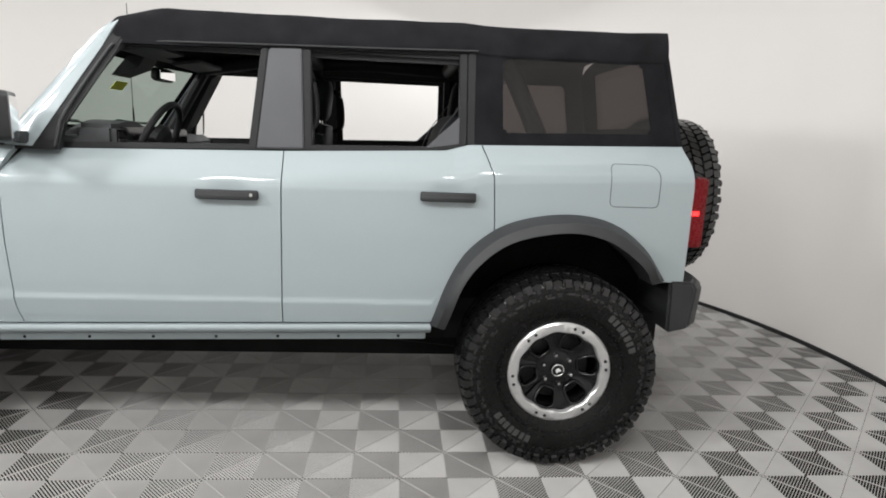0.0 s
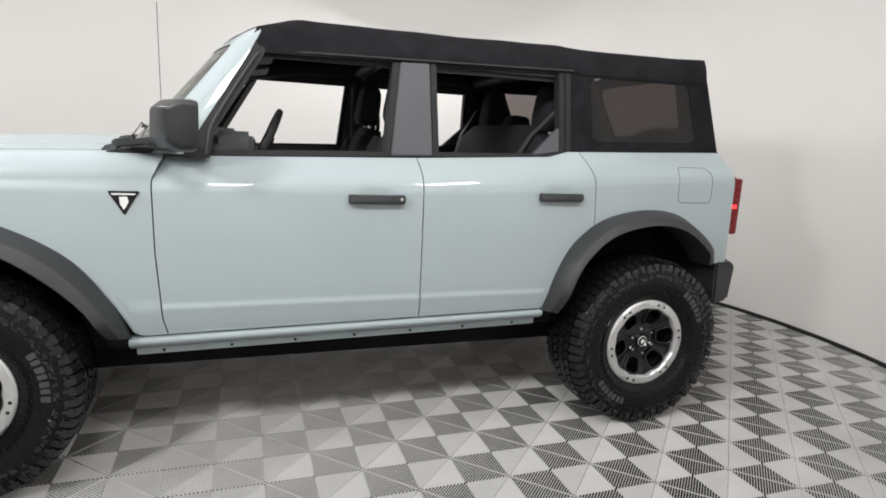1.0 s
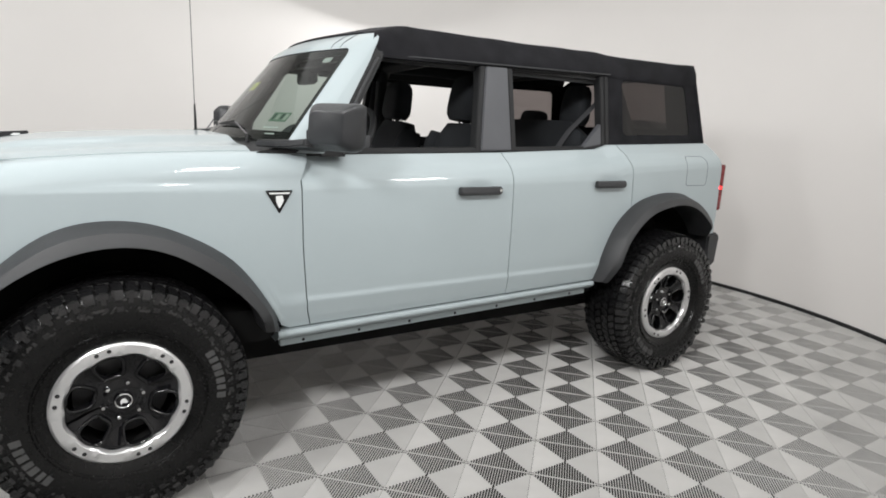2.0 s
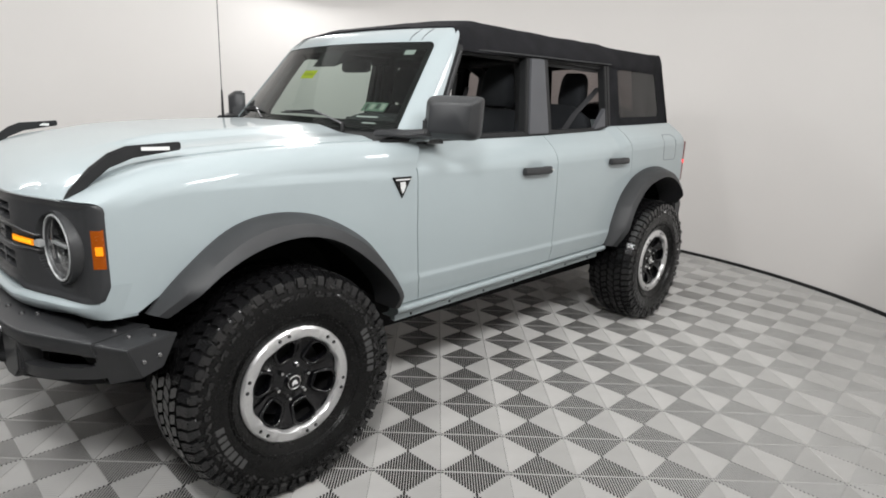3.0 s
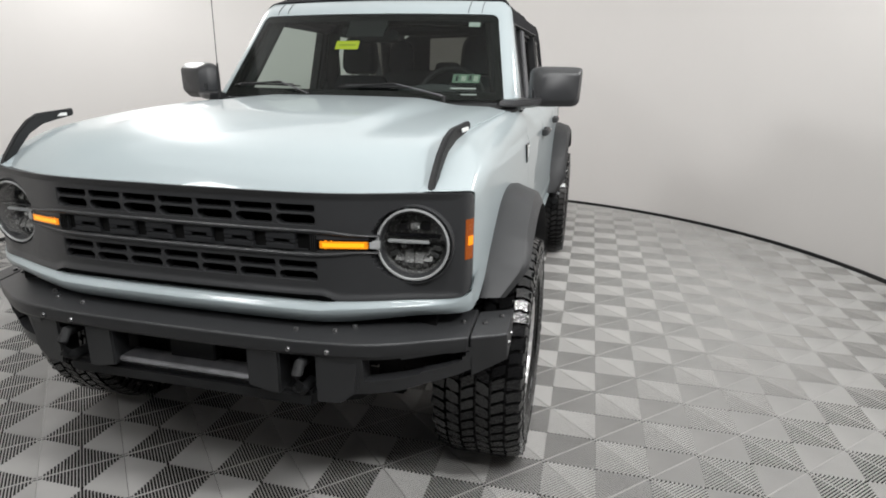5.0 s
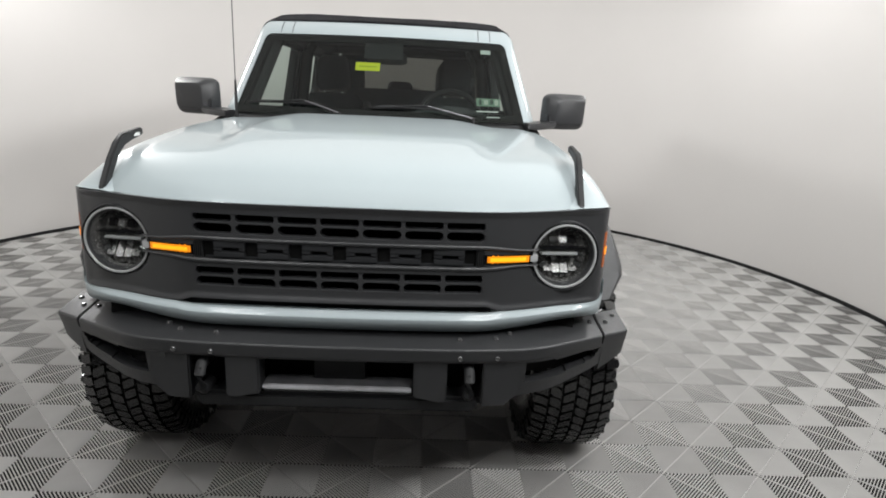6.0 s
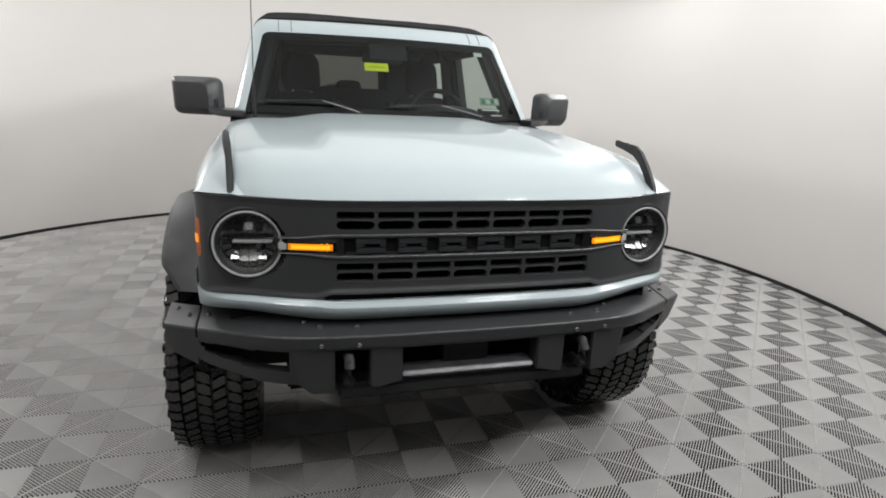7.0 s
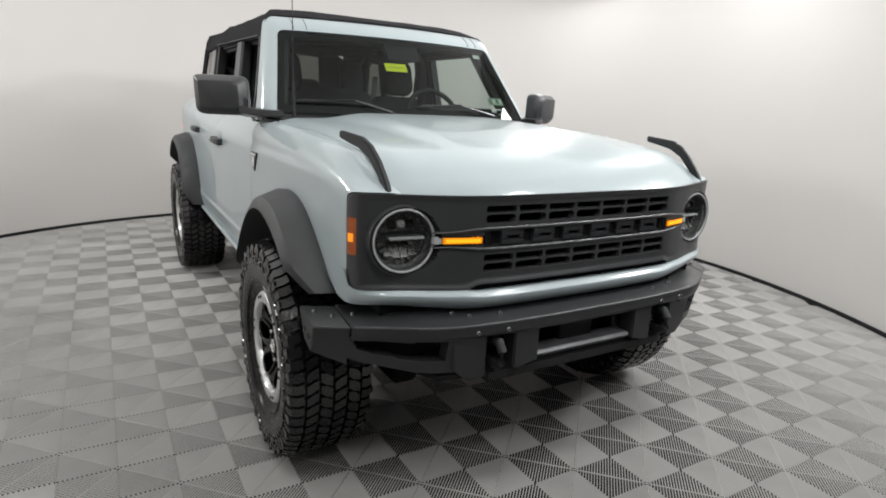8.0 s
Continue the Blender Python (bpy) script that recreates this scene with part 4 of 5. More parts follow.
# soft top
TOPZ = table([(0.53, 1.838), (0.46, 1.846), (0.40, 1.860), (0.30, 1.886), (0.22, 1.890), (0.10, 1.889), (-0.15, 1.890), (-0.60, 1.894), (-0.85, 1.897), (-1.03, 1.905), (-1.12, 1.899), (-1.35, 1.893), (-1.70, 1.900), (-1.95, 1.909)])
EDGEZ = table([(0.46, 1.745), (0.41, 1.742), (-0.27, 1.760), (-1.08, 1.778), (-1.5, 1.776), (-1.95, 1.788)])


def top_fn(u, v):
    a = lerp(-1, 1, v)
    k = abs(a)
    front = ws_x(1.826, 0.64 * min(1, k / 0.72)) - 0.034
    if k > 0.72:
        front = lerp(front, 0.425, step(0.72, 1.0, k))
    x = lerp(front, -1.955, u)
    rise = table([(0, 0.004), (0.05, 0.020), (0.14, 0.050), (0.22, 0.062), (0.4, 0.2)])
    zt, ze = min(TOPZ(x), 1.834 + rise(front - x)), EDGEZ(x)
    ye = glass_y(ze, x) + 0.012
    near = step(0.10, 0.42, x)
    yt = lerp(0.595, 0.640, near)
    if k > 0.72:
        t = (k - 0.72) / 0.28
        p = t * math.pi / 2
        y, z = lerp(yt, ye, t ** 1.2) + 0.010 * math.sin(math.pi * t), lerp(zt - 0.006, ze, t)
        y = lerp(y, yt + (0.700 - yt) * math.sin(p), near)
        z = lerp(z, ze + (zt - 0.006 - ze) * math.cos(p), near)
    else:
        y, z = yt * k / 0.72, zt - 0.006 + 0.006 * (1 - (k / 0.72) ** 2)
    w = (1 - 0.8 * near) * 0.004 * math.sin(x * 9 + 3 * a) * (0.5 + 0.5 * math.sin(x * 4.1)) + 0.003 * noise.noise((x * 5, a * 4, 0.3))
    return (x, math.copysign(y, a), z + w)


soft = part("soft_top", Geo().sheet(top_fn, 90, 44, (0, 0, -0.02)), FABRIC, car, "black woven fabric soft top", smooth=60)
for s in (-1, 1):
    def q(a, b, d, s=s):
        return (a, s * (glass_y(b, a) + 0.004 - d), b)
    quad = lambda u, v: q(lerp(lerp(-1.088, -1.082, v), lerp(-2.034, -1.945, v), u), lerp(lerp(1.372, 1.402, u), lerp(1.785, 1.795, u), v), 0)
    hole = lambda i, j: not (8 <= i < 52 and 4 <= j < 27 and not (i in (8, 51) and j in (4, 26)))
    sq = part("soft_quarter", Geo().sheet(quad, 60, 30, (0, -0.006 * s, 0), hole), FABRIC, car, "black fabric side curtain of the soft top")
    def pane(u, v):
        p = Vector(quad(lerp(0.125, 0.875, u), lerp(0.125, 0.910, v)))
        return p + Vector((0, s * (-0.004 + 0.004 * noise.noise((u * 4, v * 3, 1.0 * s))), 0))
    part("vinyl_window", Geo().loft([[pane(i / 24, j / 14) for j in range(15)] for i in range(25)], closed=False), VINYL, sq, "tinted vinyl window", smooth=80).visible_shadow = False
    part("rear_corner_seam", Geo().tube([q(-2.031, 1.402, 0.0), q(-1.948, 1.79, 0.0)], 0.012, 8), FABRIC, sq)
rear_hole = lambda i, j: not (8 <= i < 32 and 3 <= j < 15)
rear_fn = lambda u, v: (lerp(-2.034, -1.948, v), lerp(-1, 1, u) * glass_y(lerp(1.402, 1.80, v), -1.98), lerp(1.402, 1.80 + 0.10 * (1 - abs(2 * u - 1) ** 4) * 0.9, v))
rc = part("rear_curtain", Geo().sheet(rear_fn, 40, 18, (0.006, 0, 0), rear_hole), FABRIC, car, "black fabric rear curtain of the soft top")
part("vinyl_window", Geo().loft([[rear_fn(lerp(0.19, 0.81, i / 10), lerp(0.15, 0.85, j / 6)) for j in range(7)] for i in range(11)], closed=False), VINYL, rc, "tinted vinyl window").visible_shadow = False

# tail
part("tailgate", Geo().sheet(lambda u, v: (-2.040 + 0.012 * step(0.8, 1.0, v), lerp(-1, 1, u) * (side_y(-2.0, lerp(0.80, 1.40, v)) - 0.012), lerp(0.80, 1.40, v)), 20, 16, (0.04, 0, 0)), PAINT, car)
for s in (-1, 1):
    tl = part("tail_lamp", Geo().loft([[(x, s * y, z) for y, z in ((0.66, 0.968), (w, 0.968), (w, 1.270), (0.66, 1.270))] for x, w in ((-2.02, 0.838), (-2.085, 0.838), (-2.112, 0.826), (-2.15, 0.74), (-2.155, 0.72))]), REDL, car, "red tail lamp", bevel=0.006)
    part("tail_bulb", Geo().box((-2.06, s * 0.842, 1.12), (0.03, 0.004, 0.02)), REDG, tl, bevel=0.001)
    part("tail_frame", Geo().loft([[(x, s * y, z) for y, z in ((0.69, 0.955), (0.828, 0.955), (0.832, 1.28), (0.69, 1.28))] for x in (-2.02, -2.06)]), BLACK, tl, bevel=0.005)
FUEL = [(-1.665, 1.16), (-1.665, 1.30), (-1.672, 1.314), (-1.685, 1.32), (-1.835, 1.32), (-1.860, 1.312), (-1.877, 1.295), (-1.885, 1.270), (-1.885, 1.16), (-1.878, 1.146), (-1.865, 1.14), (-1.685, 1.14), (-1.672, 1.146), (-1.665, 1.16)]
joint = [(lerp(p[0], q[0], k / 8), lerp(p[1], q[1], k / 8)) for p, q in zip(FUEL, FUEL[1:]) for k in range(8)] + [FUEL[0]]
part("fuel_door_joint", Geo().tube([(x, side_y(x, z) - 0.0004, z) for x, z in joint], 0.0016, 6), TRIM, car)
part("rear_bumper", Geo().loft([[(-2.21 + 0.13 * (abs(y) / 0.86) ** 9, y, 0.60), (-2.22 + 0.12 * (abs(y) / 0.86) ** 9, y, 0.78), (-2.17 + 0.09 * (abs(y) / 0.86) ** 9, y, 0.815), (-1.975, y, 0.815), (-1.985, y, 0.575)] for y in (-0.86 + 1.72 * k / 30 for k in range(31))]), TRIM, car, "charcoal rear bumper", bevel=0.012)

# cabin
part("cabin_floor", Geo().box((-0.5, 0, 0.66), (2.7, 1.5, 0.06)), VOID, car)
dash = part("dashboard", Geo().loft([[(0.86, y, 1.33), (0.62, y, 1.345), (0.50, y, 1.335), (0.44, y, 1.30), (0.46, y, 1.18), (0.52, y, 0.98), (0.86, y, 0.98)] for y in (-0.72 + 1.44 * k / 16 for k in range(17))]), DASH, car, "dark vinyl dashboard", bevel=0.012)
part("instrument_hood", Geo().loft([[(0.70, y, 1.34), (0.66, y, 1.412 - 0.9 * (y - 0.36) ** 2), (0.50, y, 1.408 - 0.9 * (y - 0.36) ** 2), (0.49, y, 1.36), (0.54, y, 1.32)] for y in (0.14 + 0.44 * k / 10 for k in range(11))]), DASH, dash, bevel=0.005)
part("centre_screen", Geo().box((0.43, -0.02, 1.30), (0.02, 0.27, 0.15)), GLOSS, dash, bevel=0.006)
part("vent_housing", Geo().box((0.50, 0.645, 1.335), (0.16, 0.125, 0.125)), DASH, dash, bevel=0.02)
part("air_vent", Geo().box((0.419, 0.645, 1.33), (0.012, 0.085, 0.085)), GLOSS, dash, bevel=0.006)
part("vent_bar", Geo().box((0.411, 0.645, 1.33), (0.008, 0.086, 0.010)), SATIN, dash, bevel=0.002)
part("instrument_screen", Geo().box((0.487, 0.37, 1.345), (0.012, 0.30, 0.075)), GLOSS, dash, bevel=0.004)
part("grab_bar", Geo().tube([(0.46, -0.60, 1.22), (0.40, -0.58, 1.27), (0.40, -0.36, 1.27), (0.46, -0.34, 1.22)], 0.014, 8), TRIM, dash)
wc, tilt = Vector((0.372, 0.37, 1.325)), Matrix.Rotation(radians(-24), 4, "Y")
wheel_m = Matrix.Translation(wc) @ tilt
sw = part("steering_wheel", Geo().tube([wheel_m @ Vector((0, 0.185 * math.cos(2 * math.pi * k / 40), 0.185 * math.sin(2 * math.pi * k / 40))) for k in range(41)], 0.016, 10), BLACK, car, "black leather steering wheel")
part("airbag_boss", Geo().lathe([(0.001, -0.035), (0.06, -0.03), (0.08, -0.01), (0.075, 0.02)], 20, "x").move(wheel_m), BLACK, sw)
for a in (0, math.pi, -math.pi / 2):
    part("spoke", Geo().box((0, 0.12 * math.cos(a), 0.12 * math.sin(a)), (0.02, 0.13 if a != -math.pi / 2 else 0.05, 0.035 if a != -math.pi / 2 else 0.13)).move(wheel_m), TRIM, sw, bevel=0.005)
part("steering_column", Geo().tube([wheel_m @ Vector((0.02, 0, 0)), (0.52, 0.37, 1.12)], 0.045, 12), BLACK, sw)


def pad(c, size, taper=0.85, lean=0.0, n=2.6):
    rings = []
    m = Matrix.Translation(c) @ Matrix.Rotation(lean, 4, "Y")
    for i in range(9):
        h = lerp(-1, 1, i / 8)
        k = (1 - abs(h) ** 5 * 0.25) * lerp(1, taper, (h + 1) / 2)
        rings.append([m @ Vector((size[0] / 2 * k * math.copysign(abs(math.cos(t)) ** (2 / n), math.cos(t)), size[1] / 2 * k * math.copysign(abs(math.sin(t)) ** (2 / n), math.sin(t)), size[2] / 2 * h)) for t in (2 * math.pi * j / 24 for j in range(24))])
    return Geo().loft(rings)


def seat(x, y, width=0.52):
    st = part("front_seat", pad((x, y, 0.88), (0.54, width, 0.18), 0.95), SEAT, car, "dark cloth bucket seat")
    part("seat_back", pad((x - 0.29, y, 1.170), (0.17, width, 0.56), 0.84, radians(-14), 4), SEAT, st)
    part("headrest", pad((x - 0.345, y, 1.580), (0.14, 0.245, 0.230), 0.88, radians(-8), 4), SEAT, st)
    for k in (-1, 1):
        part("headrest_post", Geo().tube([(x - 0.34, y + 0.06 * k, 1.40), (x - 0.345, y + 0.06 * k, 1.50)], 0.007, 8), CHROME, st)
        part("side_bolster", pad((x - 0.27, y + k * width * 0.44, 1.16), (0.22, 0.09, 0.48), 0.8, radians(-14)), SEAT, st)


seat(0.06, 0.41)
seat(0.06, -0.41)
bench = part("rear_bench", pad((-0.70, 0, 0.92), (0.52, 1.30, 0.18), 0.96, 0, 5), SEAT, car, "dark cloth rear bench seat")
part("bench_back", pad((-0.98, 0, 1.22), (0.16, 1.30, 0.56), 0.94, radians(-16), 5), SEAT, bench)
for y, w, h in ((-0.39, 0.21, 0.235), (0.0, 0.22, 0.085), (0.39, 0.21, 0.235)):
    part("rear_headrest", pad((-1.125, y, 1.478 + h / 2), (0.13, w, h), 0.85, radians(-6), 3.4), SEAT, bench)
for s in (-1, 1):
    part("seat_belt", Geo().loft([[p + Vector((0, -0.024, 0)), p + Vector((0, 0.024, 0)), p + Vector((0.003, 0.024, 0)), p + Vector((0.003, -0.024, 0))] for p in (Vector((-1.10, s * 0.60, 1.62)), Vector((-0.96, s * 0.52, 1.44)), Vector((-0.86, s * 0.42, 1.20)))]), BELT, car)
    part("roll_bar", Geo().tube([(-0.255, s * 0.615, 0.70), (-0.25, s * 0.615, 1.45), (-0.25, s * 0.58, 1.72), (-0.25, s * 0.50, 1.80), (-0.25, 0, 1.815)], 0.042, 12), BLACK, car)
    part("roll_bar", Geo().tube([(0.44, s * 0.57, 1.745), (0.1, s * 0.56, 1.80), (-0.6, s * 0.56, 1.815), (-1.06, s * 0.56, 1.80), (-1.25, s * 0.57, 1.72), (-1.45, s * 0.62, 1.30)], 0.042, 12), BLACK, car)
    part("roof_rail_pad", Geo().box((-0.32, s * 0.615, 1.755), (1.46, 0.07, 0.085)), BLACK, car, bevel=0.02)
    part("inner_a_pillar", Geo().tube([(0.72, s * 0.70, 1.33), (0.45, s * 0.60, 1.73)], 0.035, 10), BLACK, car)
    part("grab_handle", Geo().tube(spline([(-0.335, s * 0.640, 1.650), (-0.378, s * 0.630, 1.625), (-0.396, s * 0.625, 1.530), (-0.392, s * 0.625, 1.430), (-0.340, s * 0.640, 1.395)], 16), 0.0135, 10), BLACK, car, "thick black grab handle on the centre pillar")
    part("sun_visor", Geo().box((0.40, s * 0.33, 1.735), (0.16, 0.42, 0.018), Matrix.Rotation(0.15, 3, "Y")), DASH, car, bevel=0.006)
part("roll_bar", Geo().tube([(-1.06, -0.55, 1.80), (-1.06, 0.55, 1.80)], 0.04, 12), BLACK, car)
rv = part("rear_view_mirror", pad((0.48, 0.0, 1.652), (0.05, 0.24, 0.065), 0.92, 0, 4), BLACK, car, "black rear-view mirror")
part("mirror_glass", Geo().box((0.4535, 0, 1.652), (0.003, 0.20, 0.046)), MIRROR, rv, bevel=0.001)
part("sensor_housing", Geo().loft([[(ws_x(z, 0.1) - 0.004, -0.10, z), (ws_x(z, 0.1) - 0.004, 0.10, z), (ws_x(z, 0.1) - d, 0.08, z), (ws_x(z, 0.1) - d, -0.08, z)] for z, d in ((1.735, 0.08), (1.68, 0.09), (1.635, 0.02))]), BLACK, rv)


# wheels
TYRE_R = 0.433


def tyre_mesh():
    prof = [(0.218, 0.118), (0.235, 0.128), (0.26, 0.142), (0.30, 0.154), (0.345, 0.157), (0.385, 0.150), (0.405, 0.140), (0.416, 0.125), (0.420, 0.06), (0.421, 0)]
    prof = prof + [(r, -h) for r, h in reversed(prof[:-1])]
    return finish("tyre", Geo().lathe(prof + [(0.20, -0.10), (0.20, 0.10), prof[0]], 72, "y"), RUBBER)


def tread_mesh():
    g = Geo()
    n = 60
    def block(a0, pts, r0, r1, yf=None):
        v = []
        for r in (r0, r1):
            sh = 1.0 if r == r0 else 0.955
            cu = sum(p[0] for p in pts) / len(pts)
            cy = sum(p[1] for p in pts) / len(pts)
            for da, y in pts:
                a, yy = a0 + cu + (da - cu) * sh, cy + (y - cy) * sh
                drop = 0.020 * max(0, (abs(yy) - 0.10) / 0.055) ** 1.6
                v.append(((r - drop) * math.cos(a), yy, (r - drop) * math.sin(a)))
        k = len(pts)
        g.add(v, [tuple(range(k)), tuple(range(k, 2 * k))] + [(i, (i + 1) % k, k + (i + 1) % k, k + i) for i in range(k)])
    p = 2 * math.pi / n
    for i in range(n):
        a = i * p
        o = 0.008 if i % 2 else 0.0
        for s in (-1, 1):
            b = a + (0 if s > 0 else p / 2)
            block(b, [(0.06 * p, s * 0.107), (0.80 * p, s * 0.103), (0.98 * p, s * 0.126), (0.94 * p, s * (0.156 - o)), (0.14 * p, s * (0.156 - o)), (0.20 * p, s * 0.128)], 0.413, TYRE_R)
            # lugs that run down the sidewall, and small nubs below them
            t0, t1 = b + 0.34 * p, b + (0.95 if i % 2 else 0.72) * p
            v = []
            for t in (t0, t1):
                for r, h in ((0.416, 0.128), (0.418, 0.156 - o), (0.400, 0.1545), (0.374 + (0.012 if i % 2 else 0), 0.1565), (0.370, 0.148)):
                    v.append((r * math.cos(t), s * h, r * math.sin(t)))
            g.add(v, [(0, 1, 2, 3, 4), (5, 6, 7, 8, 9)] + [(k, (k + 1) % 5, 5 + (k + 1) % 5, 5 + k) for k in range(5)])
            v = []
            for t in (b + 0.45 * p, b + (0.60 + 0.2 * (i % 3)) * p):
                for r, h in ((0.366, 0.148), (0.364, 0.1590), (0.354 - 0.004 * (i % 3), 0.1592), (0.351 - 0.004 * (i % 3), 0.148)):
                    v.append((r * math.cos(t), s * h, r * math.sin(t)))
            g.add(v, [(0, 1, 2, 3), (4, 5, 6, 7)] + [(k, (k + 1) % 4, 4 + (k + 1) % 4, 4 + k) for k in range(4)])
        # four staggered rows of slanting blocks between the shoulders
        for j, yc in enumerate((-0.0765, -0.0255, 0.0255, 0.0765)):
            b, sl, h = a + (p / 2 if j % 2 else 0), (0.22 if j % 2 else -0.22) * p, 0.0218
            block(b, [(-0.34 * p - sl, yc - h), (0.36 * p - sl, yc - h), (0.46 * p, yc + 0.004), (0.34 * p + sl, yc + h), (-0.36 * p + sl, yc + h), (-0.45 * p, yc - 0.004)], 0.413, TYRE_R + 0.002)
    return finish("tread", g, TREADR, smooth=30)


def letter_mesh(base):
    """A row of raised plain blocks along the sidewall."""
    g = Geo()
    for k in range(7):
        a, w = base + k * 0.090, (0.068, 0.058, 0.072, 0.062)[k % 4]
        v = []
        for h in (0.1545, 0.1585):
            for t, r in ((a, 0.304), (a + w, 0.304), (a + w, 0.336), (a, 0.336)):
                v.append((r * math.cos(t), h - (0.001 if r < 0.31 else 0), r * math.sin(t)))
        g.add(v, [(0, 1, 2, 3), (4, 5, 6, 7), (0, 1, 5, 4), (1, 2, 6, 5), (2, 3, 7, 6), (3, 0, 4, 7)])
    return finish("sidewall_lettering", g, LETTER, bevel=0.0012)


def nub_mesh():
    """Small raised ridges scattered over the outer sidewall, each a little tilted."""
    g, rnd = Geo(), random.Random(5)
    wall_h = table([(0.30, 0.154), (0.345, 0.157), (0.385, 0.150), (0.405, 0.140)])
    for k in range(240):
        t, r = 2 * math.pi * k / 240 + rnd.uniform(-0.01, 0.01), rnd.choice((0.348, 0.358, 0.385, 0.394))
        w, d, lean, up = rnd.uniform(0.006, 0.016), rnd.uniform(0.003, 0.007), rnd.uniform(-0.9, 0.9), rnd.uniform(0.002, 0.0045)
        c, q = math.cos(lean), math.sin(lean)
        v = []
        for sink, f in ((-0.004, 1.0), (up, 0.7)):
            for u, e in ((-w, -d), (w, -d), (w, d), (-w, d)):
                along, out = f * (u * c - e * q), f * (u * q + e * c)
                rr = r + out
                tt = t + along / rr
                v.append((rr * math.cos(tt), wall_h(rr) + sink + 0.12 * out, rr * math.sin(tt)))
        g.add(v, [(4, 5, 6, 7), (0, 1, 5, 4), (1, 2, 6, 5), (2, 3, 7, 6), (3, 0, 4, 7)])
    return finish("sidewall_relief", g, WETRUB, smooth=20)


def rib_mesh():
    g = Geo()
    for r in (0.262, 0.272):
        g.lathe([(r, 0.1425 + (r - 0.262) * 0.35), (r + 0.002, 0.1465 + (r - 0.262) * 0.35), (r + 0.004, 0.1435 + (r - 0.262) * 0.35)], 72, "y")
    return finish("sidewall_rib", g, RUBBER)


def rim_face_mesh():
    """A six-spoke disc with rounded windows, and spokes that fall towards the hub."""
    n, rr = 144, [0.028, 0.045, 0.062, 0.080, 0.094, 0.106, 0.116, 0.128, 0.142, 0.156, 0.166, 0.176, 0.192]
    depth = table([(0.028, 0.092), (0.05, 0.094), (0.075, 0.082), (0.10, 0.086), (0.15, 0.106), (0.18, 0.112), (0.192, 0.108)])
    def fn(u, v):
        r = float(np.interp(v, np.linspace(0, 1, len(rr)), rr))
        a = 2 * math.pi * u
        k = abs((math.degrees(a) % 60) - 30) / 30
        groove = 0.006 * step(0.62, 0.95, k) * step(0.085, 0.12, r)
        return (r * math.cos(a), depth(r) - groove, r * math.sin(a))
    def keep(i, j):
        r = (rr[j] + rr[j + 1]) / 2
        d = abs(((i + 0.5) * 360 / n) % 60 - 30)
        w = table([(0.088, 0), (0.094, 9), (0.108, 16), (0.13, 18.5), (0.15, 18.5), (0.162, 16.5), (0.172, 11), (0.177, 0)])(r)
        return not d < w
    return finish("spoke_disc", Geo().sheet(fn, n, len(rr) - 1, (0, -0.03, 0), keep), GLOSS, smooth=40)


def window_lip_mesh():
    """The rounded raised edge of one wheel window."""
    path = []
    for k in range(29):
        t = 2 * math.pi * k / 28
        c, q = math.cos(t), math.sin(t)
        r = 0.1335 + 0.043 * math.copysign(abs(c) ** 0.55, c)
        a = radians(18.5) * math.copysign(abs(q) ** 0.6, q) * (1.0 - 0.18 * c)
        path.append((r * math.cos(a), float(np.interp(r, [0.09, 0.15, 0.18], [0.086, 0.106, 0.113])), r * math.sin(a)))
    return finish("window_lip", Geo().tube([(x, y + 0.003, z) for x, y, z in path], 0.0068, 8), GLOSS, smooth=80)


def bead_mesh():
    g = Geo()
    n = 144
    rings = []
    for i in range(n + 1):
        a = 2 * math.pi * i / n
        sc = 0.0024 * math.cos(12 * a) + 0.0014 * math.cos(6 * a)
        rings.append([(r * math.cos(a), h, r * math.sin(a)) for r, h in ((0.178 + sc, 0.112), (0.180 + sc, 0.128), (0.186 + 0.6 * sc, 0.134), (0.217, 0.1345), (0.225, 0.128), (0.227, 0.112))])
    return finish("bead_ring", g.loft(rings, closed=True, caps=False), MACHINED, smooth=40)


wheel_meshes = dict(tyre=tyre_mesh(), tread=tread_mesh(), letters=letter_mesh(-0.5), letters2=letter_mesh(2.9), rib=rib_mesh(), nubs=nub_mesh(), face=rim_face_mesh(), bead=bead_mesh(), lip=window_lip_mesh(),
                    barrel=finish("rim_barrel", Geo().lathe([(0.200, 0.118), (0.188, 0.112), (0.182, 0.02), (0.178, -0.10), (0.03, -0.02), (0.001, -0.02)], 48, "y"), VOID),
                    brake=finish("brake_disc", Geo().lathe([(0.001, 0.03), (0.10, 0.03), (0.155, 0.028), (0.155, 0.012), (0.001, 0.012)], 40, "y"), SATIN),
                    cap=finish("hub_cap", Geo().lathe([(0.001, 0.108), (0.020, 0.107), (0.026, 0.104), (0.030, 0.098), (0.032, 0.085)], 28, "y"), GLOSS),
                    ring=finish("cap_ring", Geo().lathe([(0.023, 0.1065), (0.025, 0.109), (0.028, 0.107), (0.0275, 0.103)], 28, "y"), CHROME),
                    emblem=finish("cap_emblem", Geo().slab([(-0.012, -0.008), (-0.004, -0.010), (0.004, -0.004), (0.012, -0.010), (0.010, 0.004), (0.002, 0.010), (-0.008, 0.008)], lambda a, b, d: (a, 0.1075 + d, b), 0.002), WHITEST),
                    nut=finish("lug_nut", Geo().lathe([(0.001, 0.022), (0.006, 0.021), (0.0095, 0.014), (0.010, 0.0)], 6, "y"), CHROME),
                    bolt=finish("ring_bolt", Geo().lathe([(0.001, 0.004), (0.005, 0.004), (0.0072, 0.0), (0.0072, -0.004)], 10, "y"), BLACK))


